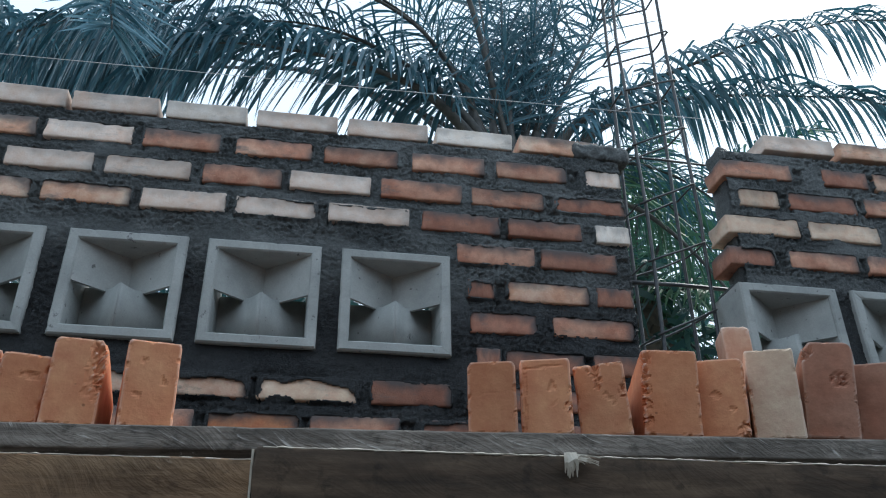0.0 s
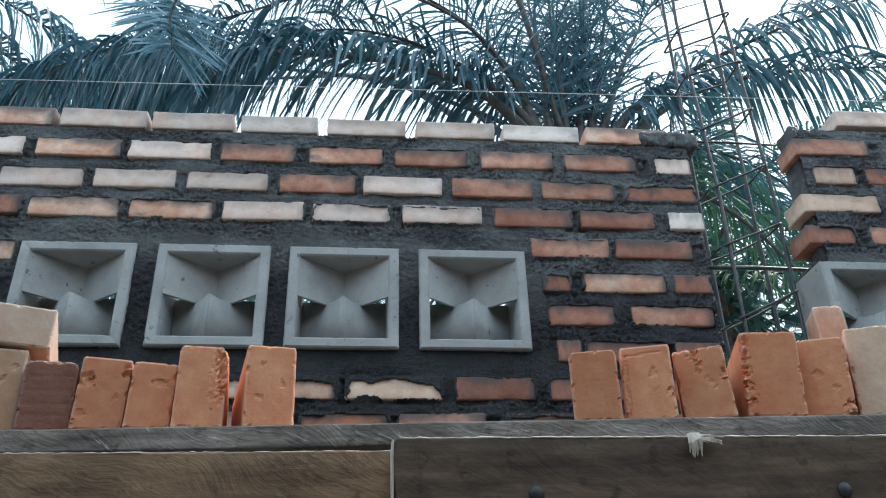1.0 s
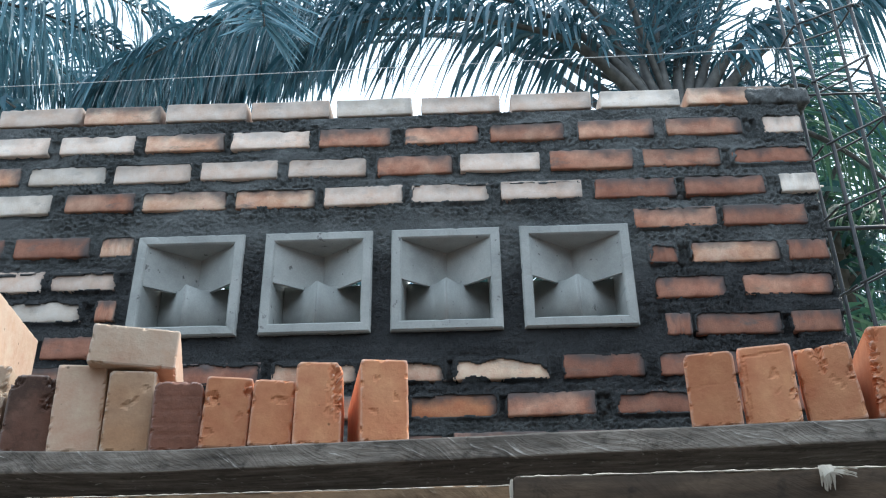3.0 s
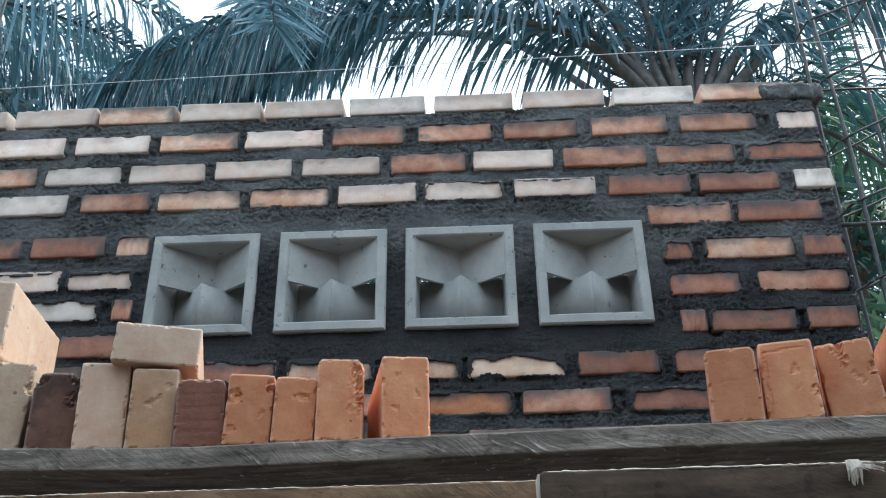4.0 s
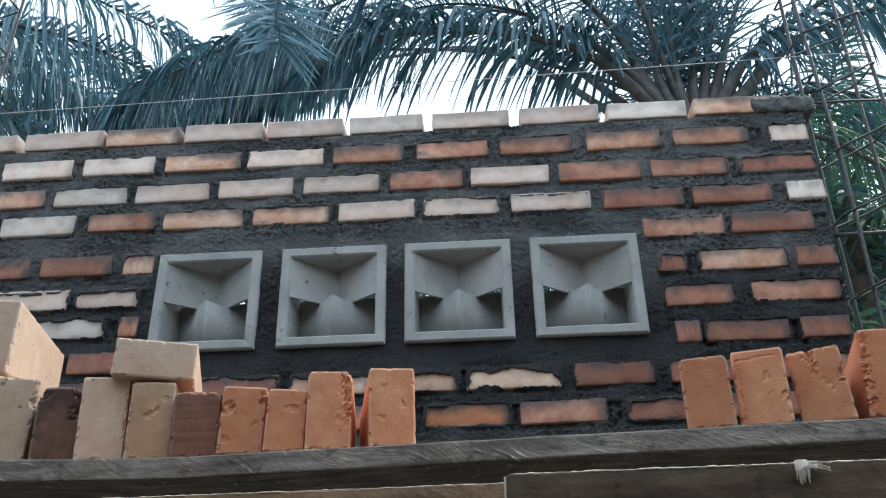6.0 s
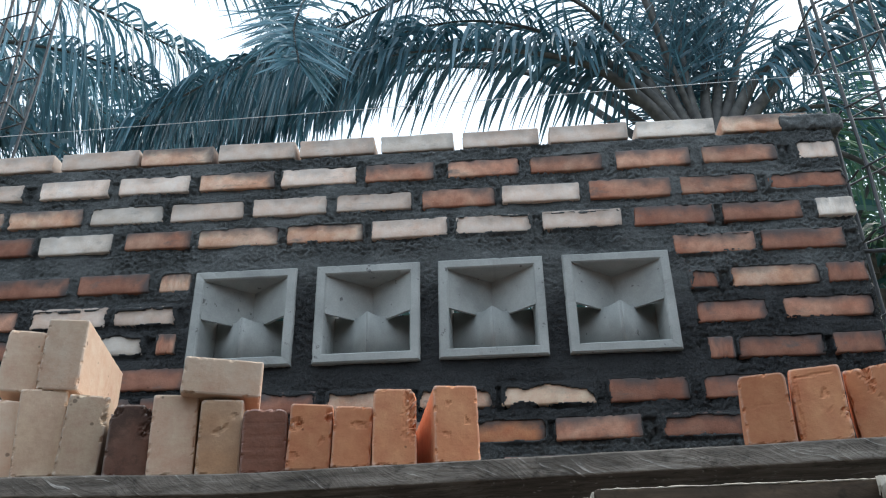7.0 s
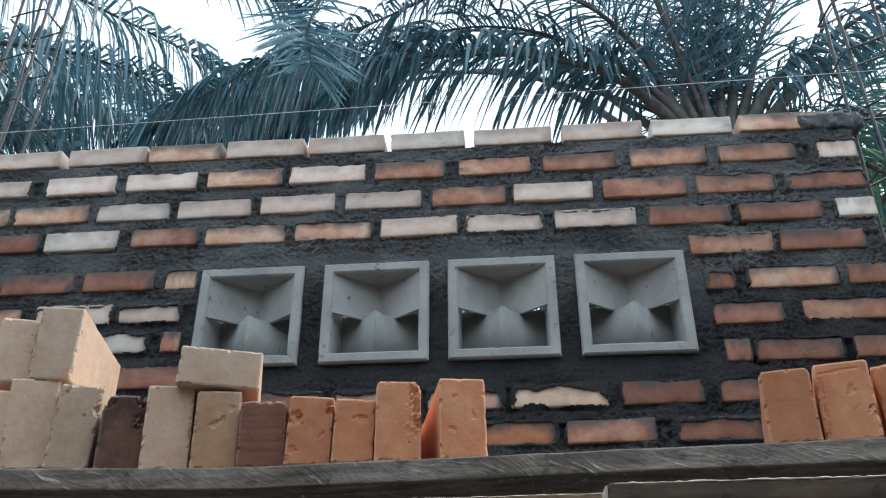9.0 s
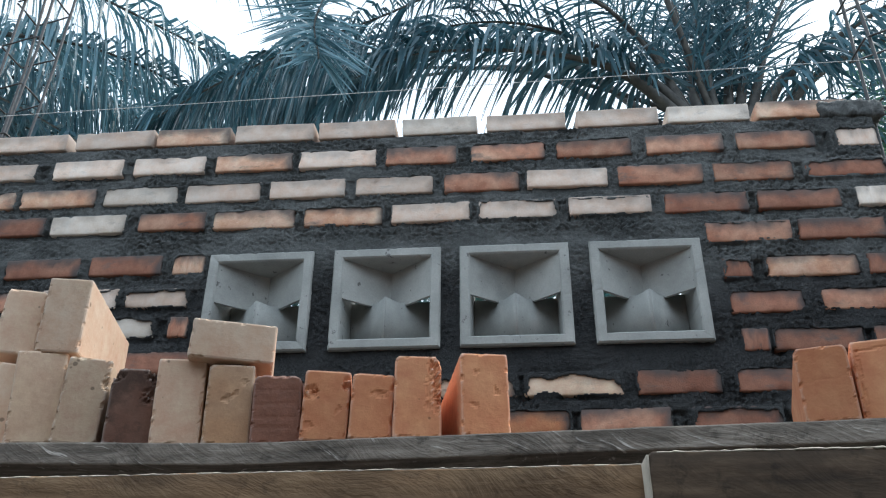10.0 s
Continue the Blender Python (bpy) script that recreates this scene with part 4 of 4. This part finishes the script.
def crown(thing, centre, count, length, seed, leaf=LEAF, low=5, high=80, hang=0.8, skip=()):
    """A full head of fronds round a palm's top, the older ones lower."""
    r = random.Random(seed)
    for i in range(count):
        az = i * 2.39996 + r.uniform(-0.2, 0.2)
        if any(a < math.degrees(az) % 360 < b for a, b in skip):
            continue
        e0 = radians(low + (high - low) * i / count + r.uniform(-6, 6))
        ln = length * r.uniform(0.85, 1.1)
        c, d = Vector(centre), Vector((math.cos(az), math.sin(az), 0))
        pts = [c + d * (ln * u * (math.cos(e0) * 0.75 + 0.25 * u)) + Vector((0, 0, ln * (u * math.sin(e0) * 1.15 + 0.18 * u - 0.62 * u * u))) for u in (0.04, 0.25, 0.5, 0.75, 1.0)]
        frond(thing, pts, seed * 50 + i, leaf, size=0.8, hang=hang, spacing=0.034, width=0.038)


oil_palm = palm("tall oil palm with arching dark green fronds behind the wall", (2.0, 6.3, -0.05), (1.98, 6.1, 5.55), 0.33, 2)
frond(oil_palm, [(1.45, 5.90, 6.15), (1.09, 5.80, 6.44), (0.74, 5.60, 6.43), (0.31, 5.40, 6.36), (-0.10, 5.20, 6.22), (-0.48, 5.00, 6.04), (-0.75, 4.85, 5.83), (-1.00, 4.70, 5.53)], 1, size=1.3, hang=1.7, bare=0.16, spacing=0.022, width=0.033)
frond(oil_palm, [(1.55, 5.90, 6.15), (1.25, 5.90, 6.54), (0.92, 5.80, 6.73), (0.43, 5.70, 6.90), (-0.06, 5.60, 6.90), (-0.55, 5.50, 6.73), (-1.00, 5.40, 6.42)], 2, size=1.0, hang=1.2, bare=0.26, spacing=0.026)
frond(oil_palm, [(1.58, 5.95, 6.19), (1.44, 5.90, 6.66), (1.18, 5.80, 6.96), (0.90, 5.60, 7.10), (0.44, 5.40, 7.20), (-0.05, 5.20, 7.09), (-0.45, 5.00, 6.71)], 3, size=0.95, hang=0.6, bare=0.22, spacing=0.040, width=0.020)
UPRIGHT = dict(size=1.0, hang=0.35, bare=0.22, spacing=0.030, width=0.023, plume=1.0)
frond(oil_palm, [(1.73, 6.00, 6.22), (1.71, 6.00, 6.76), (1.65, 5.95, 7.41), (1.52, 5.90, 8.26), (1.22, 5.70, 8.85)], 4, **UPRIGHT)
frond(oil_palm, [(1.87, 6.00, 6.22), (1.87, 6.00, 6.89), (1.84, 6.00, 7.44), (1.82, 5.90, 8.31), (1.75, 5.70, 9.15)], 5, **UPRIGHT)
frond(oil_palm, [(2.03, 6.10, 6.29), (2.12, 6.10, 6.90), (2.18, 6.10, 7.52), (2.30, 6.10, 8.60), (2.36, 6.00, 9.59)], 51, **UPRIGHT)
frond(oil_palm, [(2.13, 6.10, 6.28), (2.27, 6.10, 6.89), (2.38, 6.10, 7.51), (2.60, 6.10, 8.57), (2.86, 6.10, 9.68)], 52, **UPRIGHT)
frond(oil_palm, [(2.24, 6.10, 6.28), (2.44, 6.10, 6.88), (2.70, 6.10, 7.49), (3.04, 6.10, 8.13), (3.55, 6.10, 8.82)], 53, **UPRIGHT)
frond(oil_palm, [(1.93, 6.40, 6.30), (1.92, 6.60, 7.10), (1.85, 6.80, 8.10), (1.70, 7.00, 9.30)], 6, **UPRIGHT)
frond(oil_palm, [(2.10, 6.40, 6.30), (2.26, 6.60, 7.20), (2.45, 6.80, 8.30), (2.70, 7.00, 9.60)], 7, **UPRIGHT)
frond(oil_palm, [(2.40, 6.00, 6.33), (2.73, 6.00, 6.67), (3.24, 5.90, 7.00), (3.75, 5.70, 7.19), (4.26, 5.50, 7.34), (5.08, 5.30, 7.54), (5.74, 5.10, 7.44)], 8, hang=2.2, size=1.35, bare=0.12, spacing=0.034, width=0.030)
frond(oil_palm, [(2.58, 6.00, 6.29), (3.05, 6.10, 6.73), (3.61, 6.10, 7.00), (4.17, 6.00, 7.06), (4.72, 5.90, 7.05), (5.17, 5.70, 6.93), (5.57, 5.50, 6.71)], 9, hang=2.2, size=1.25, bare=0.12, spacing=0.034, width=0.030)
frond(oil_palm, [(1.5, 6.0, 6.3), (0.9, 5.95, 6.9), (0.23, 5.9, 7.1), (-0.48, 5.7, 6.96), (-1.14, 5.5, 6.65), (-1.78, 5.4, 6.35), (-2.28, 5.3, 6.0), (-2.68, 5.2, 5.57)], 54, hang=2.6, size=0.95, bare=0.5, spacing=0.022, stalk=0.03)
frond(oil_palm, [(1.55, 6.3, 6.4), (0.3, 6.4, 7.0), (-0.87, 6.3, 7.04), (-1.62, 6.2, 7.0), (-2.23, 6.1, 6.78), (-2.75, 6.0, 6.42), (-3.06, 5.9, 6.05)], 55, hang=2.6, size=1.1, bare=0.36, stalk=0.03)
frond(oil_palm, [(1.69, 6.0, 6.13), (1.02, 5.6, 6.96), (0.05, 5.2, 7.02), (-0.9, 4.8, 6.2), (-1.65, 4.5, 5.52), (-2.22, 4.3, 4.91)], 13, hang=2.4, bare=0.46, spacing=0.022, stalk=0.03)
frond(oil_palm, [(1.85, 6.0, 6.12), (1.06, 5.2, 7.84), (-0.2, 4.6, 7.42), (-0.88, 4.2, 6.26), (-1.04, 3.9, 5.4), (-0.97, 3.8, 4.94)], 14, LEAF_GREY, hang=0.16, size=0.75, bare=0.5, spacing=0.020, width=0.017, stalk=0.04)

frond(oil_palm, [(1.80, 6.40, 6.25), (1.70, 6.75, 7.10), (1.50, 7.10, 8.10), (1.20, 7.40, 9.10)], 15, **UPRIGHT)
frond(oil_palm, [(2.45, 6.20, 5.95), (2.90, 6.30, 6.28), (3.40, 6.30, 6.28), (3.90, 6.20, 5.90), (4.30, 6.10, 5.20)], 17, hang=1.6, size=1.2, spacing=0.040)
frond(oil_palm, [(2.50, 6.40, 5.90), (3.00, 6.70, 6.40), (3.60, 7.00, 6.55), (4.20, 7.20, 6.20), (4.70, 7.30, 5.50)], 20, LEAF_FRESH, hang=1.4, size=1.2, spacing=0.026)

left_palm = palm("tall oil palm with drooping grey-green fronds", (-6.3, 5.3, -0.05), (-6.0, 4.9, 6.2), 0.33, 4)
frond(left_palm, [(-5.8, 4.7, 6.4), (-4.9, 4.5, 7.1), (-4.0, 4.5, 6.95), (-2.98, 4.5, 6.31), (-2.25, 4.8, 6.03), (-1.89, 5.0, 5.87)], 21, LEAF_GREY, size=1.25, hang=2.8, spacing=0.026, width=0.024)
frond(left_palm, [(-5.8, 4.7, 6.3), (-5.0, 4.6, 6.4), (-3.92, 4.6, 6.10), (-3.35, 4.6, 5.98), (-2.94, 4.7, 5.93), (-2.52, 4.9, 5.83), (-2.21, 5.0, 5.64)], 22, LEAF_GREY, size=1.25, hang=2.8, spacing=0.026, width=0.024)
frond(left_palm, [(-5.8, 4.9, 6.2), (-5.0, 5.0, 6.4), (-4.2, 5.0, 6.22), (-3.62, 5.0, 6.03), (-3.23, 5.2, 5.97), (-2.79, 5.4, 5.73)], 23, LEAF_GREY, size=1.2, hang=2.6, spacing=0.026, width=0.024)
frond(left_palm, [(-5.8, 5.0, 6.3), (-4.82, 5.5, 6.56), (-3.99, 5.6, 6.4), (-3.37, 5.7, 6.19), (-2.75, 5.8, 5.93)], 28, size=1.1, hang=2.4, spacing=0.013)
frond(left_palm, [(-5.9, 5.2, 6.3), (-5.49, 6.0, 6.75), (-4.66, 6.1, 6.64), (-3.99, 6.2, 6.45)], 29, size=1.1, hang=2.4, spacing=0.013)
frond(left_palm, [(-5.8, 4.7, 6.5), (-5.2, 4.6, 7.6), (-3.99, 4.4, 7.74), (-2.56, 4.3, 6.88), (-1.68, 4.2, 6.16), (-1.23, 4.2, 5.75)], 24, LEAF_GREY, hang=0.8)
frond(left_palm, [(-5.9, 5.0, 6.2), (-5.0, 5.6, 6.3), (-4.0, 5.8, 6.0), (-3.1, 6.0, 5.4)], 25, size=1.0, hang=1.6, spacing=0.013)
frond(left_palm, [(-6.1, 5.0, 6.3), (-6.4, 5.6, 7.6), (-6.9, 6.2, 8.7)], 26, hang=0.5)
frond(left_palm, [(-6.2, 4.8, 6.3), (-7.2, 4.6, 7.3), (-8.4, 4.4, 7.2)], 27, hang=0.8)
frond(oil_palm, [(2.35, 6.3, 6.15), (3.2, 7.0, 6.7), (4.2, 7.6, 6.9), (5.4, 8.2, 6.6)], 19, hang=0.9)
frond(oil_palm, [(2.4, 6.1, 5.7), (3.0, 6.0, 5.6), (3.6, 5.9, 4.9), (4.0, 5.8, 3.9), (4.1, 5.8, 3.0)], 31, LEAF_FRESH, hang=1.2, spacing=0.036)
frond(oil_palm, [(2.3, 6.5, 5.6), (2.9, 7.2, 5.2), (3.7, 7.9, 4.2), (4.0, 8.2, 2.6)], 34, LEAF_FRESH, hang=1.2)
frond(oil_palm, [(1.6, 6.4, 6.2), (0.5, 6.8, 7.6), (-0.9, 7.3, 8.15), (-2.1, 7.5, 8.25), (-3.1, 7.5, 7.85), (-3.9, 7.5, 7.2)], 61, hang=2.6, bare=0.58, size=1.3, spacing=0.013, width=0.040)
frond(oil_palm, [(1.6, 6.5, 6.1), (0.4, 7.2, 7.7), (-0.9, 7.9, 8.3), (-2.0, 8.2, 8.35), (-2.9, 8.3, 8.1), (-3.8, 8.3, 7.5)], 62, hang=2.6, bare=0.58, size=1.3, spacing=0.014, width=0.040)
crown(left_palm, (-6.0, 5.0, 6.1), 5, 4.3, 4, LEAF, 5, 70, 0.9)
def undergrowth(name, x0, x1, y0, y1, top, count, seed, leaf):
    """Close scrub of broad blades standing under the palms."""
    r = random.Random(seed)
    v, f = [], []
    for _ in range(count):
        p = Vector((r.uniform(x0, x1), r.uniform(y0, y1), top * r.random() ** 0.8))
        d = Vector((r.uniform(-1, 1), r.uniform(-1, 1), r.uniform(-0.6, 1.2))).normalized()
        w = d.cross(Vector((r.uniform(-1, 1), r.uniform(-1, 1), 0.3))).normalized() * r.uniform(0.02, 0.05)
        ln, o = r.uniform(0.3, 0.7), len(v)
        for e, k in ((0, 0.4), (0.35, 1.0), (0.7, 0.8), (1.0, 0.08)):
            q = p + d * ln * e + Vector((0, 0, -0.35 * ln * e * e))
            v += [q - w * k, q + w * k]
        f += [(o + 2 * i, o + 2 * i + 1, o + 2 * i + 3, o + 2 * i + 2) for i in range(3)]
    return tagged(part(name, mesh(name, v, f), leaf), "dense dark green scrub growing under the palms", "undergrowth", kind="stuff")


undergrowth("undergrowth", 1.5, 13.0, 8.6, 12.5, 7.0, 8000, 91, LEAF_SHADED)
undergrowth("undergrowth", 3.0, 7.5, 7.2, 8.4, 4.6, 3600, 92, LEAF_FRESH)
undergrowth("undergrowth", -10.0, 1.4, 8.8, 11.5, 6.9, 9000, 93, LEAF_SHADED)
FAR = [((4.6, 9.8), 6.7, 0), ((-4.4, 10.2), 6.6, 2), ((-8.6, 9.0), 7.4, 3), ((7.0, 14.5), 8.6, 4), ((-1.2, 17.0), 8.4, 5)]
for (fx, fy), fz, i in FAR:
    tree = palm("oil palm standing farther off among the others", (fx, fy, -0.05), (fx, fy, fz), 0.33, 60 + i)
    crown(tree, (fx, fy, fz - 0.1), 18, 3.6, 70 + i, LEAF_FRESH if i in (0, 4) else LEAF, -20, 72, 0.9)

# ---------------------------------------------------------------- the bricks of the walls
variants = [block("brick", (LEN, 0.083, HIGH), (0.009, 0.03, 0.009), 0.0036, 0.0011, 400 + i, 0.0045) for i in range(14)]
toned = {}


def wall_brick(parent, x0, x1, z, tone, y=0.0, lean=0.0):
    k = (tone, random.randrange(len(variants)))
    if k not in toned:
        toned[k] = variants[k[1]].copy()
        toned[k].materials.append(BUILT[tone])
    ob = new("brick", toned[k])
    ob.parent = parent
    ob.matrix_basis = pose((x0 + x1) / 2, FACE + 0.0415 + y, z, 0, -math.degrees(SLOPE) + lean, 0) @ Matrix.Diagonal(((x1 - x0) / LEN, 1, random.uniform(1.0, 1.1), 1))


random.seed(8)
for key, parent in (("main", wall_main), ("side", wall_side)):
    for x0, x1, z, tone, _ in wall_bricks[key]:
        if z > 1.95 and -1.8 < x0 < 2.4:
            wall_brick(parent, x0, x1, z, tone, random.uniform(-0.002, 0.004), random.uniform(-0.6, 0.6))
top_row = [(-1.081, -0.905, "p"), (-0.884, -0.695, "p"), (-0.689, -0.515, "q"), (-0.502, -0.317, "p"), (-0.307, -0.130, "p"), (-0.114, 0.056, "w"), (0.077, 0.254, "p"),
           (0.278, 0.458, "p"), (0.478, 0.655, "w"), (0.672, 0.866, "q")]
for i in range(4):
    top_row.append((-1.273 - PITCH * i, -1.100 - PITCH * i, "pqpo"[i]))
for x0, x1, tone in top_row:
    wall_brick(wall_main, x0, x1, 2.832 + SLOPE * (x0 + x1) / 2, tone, random.uniform(0.0, 0.006), random.uniform(-0.8, 0.8))
for x0, x1, tone in [(1.244, 1.428, "p"), (1.446, 1.614, "q"), (1.635, 1.81, "p"), (1.83, 2.00, "q"), (2.02, 2.19, "p")]:
    wall_brick(wall_side, x0, x1, 2.850 + SLOPE * (x0 + x1) / 2, tone, random.uniform(0.0, 0.005), random.uniform(-0.8, 0.8))
for key, parent in (("main", wall_main), ("side", wall_side)):
    spans = [(x0, x1, FACE + 0.003, FACE + 0.03, z - HIGH / 2, z + HIGH / 2) for x0, x1, z, _, _ in wall_bricks[key] if not (z > 1.95 and -1.8 < x0 < 2.4)]
    lower = part("lower_brickwork", boxes("lower_brickwork", spans), BUILT["r"], parent)
    tagged(lower, kind="stuff")
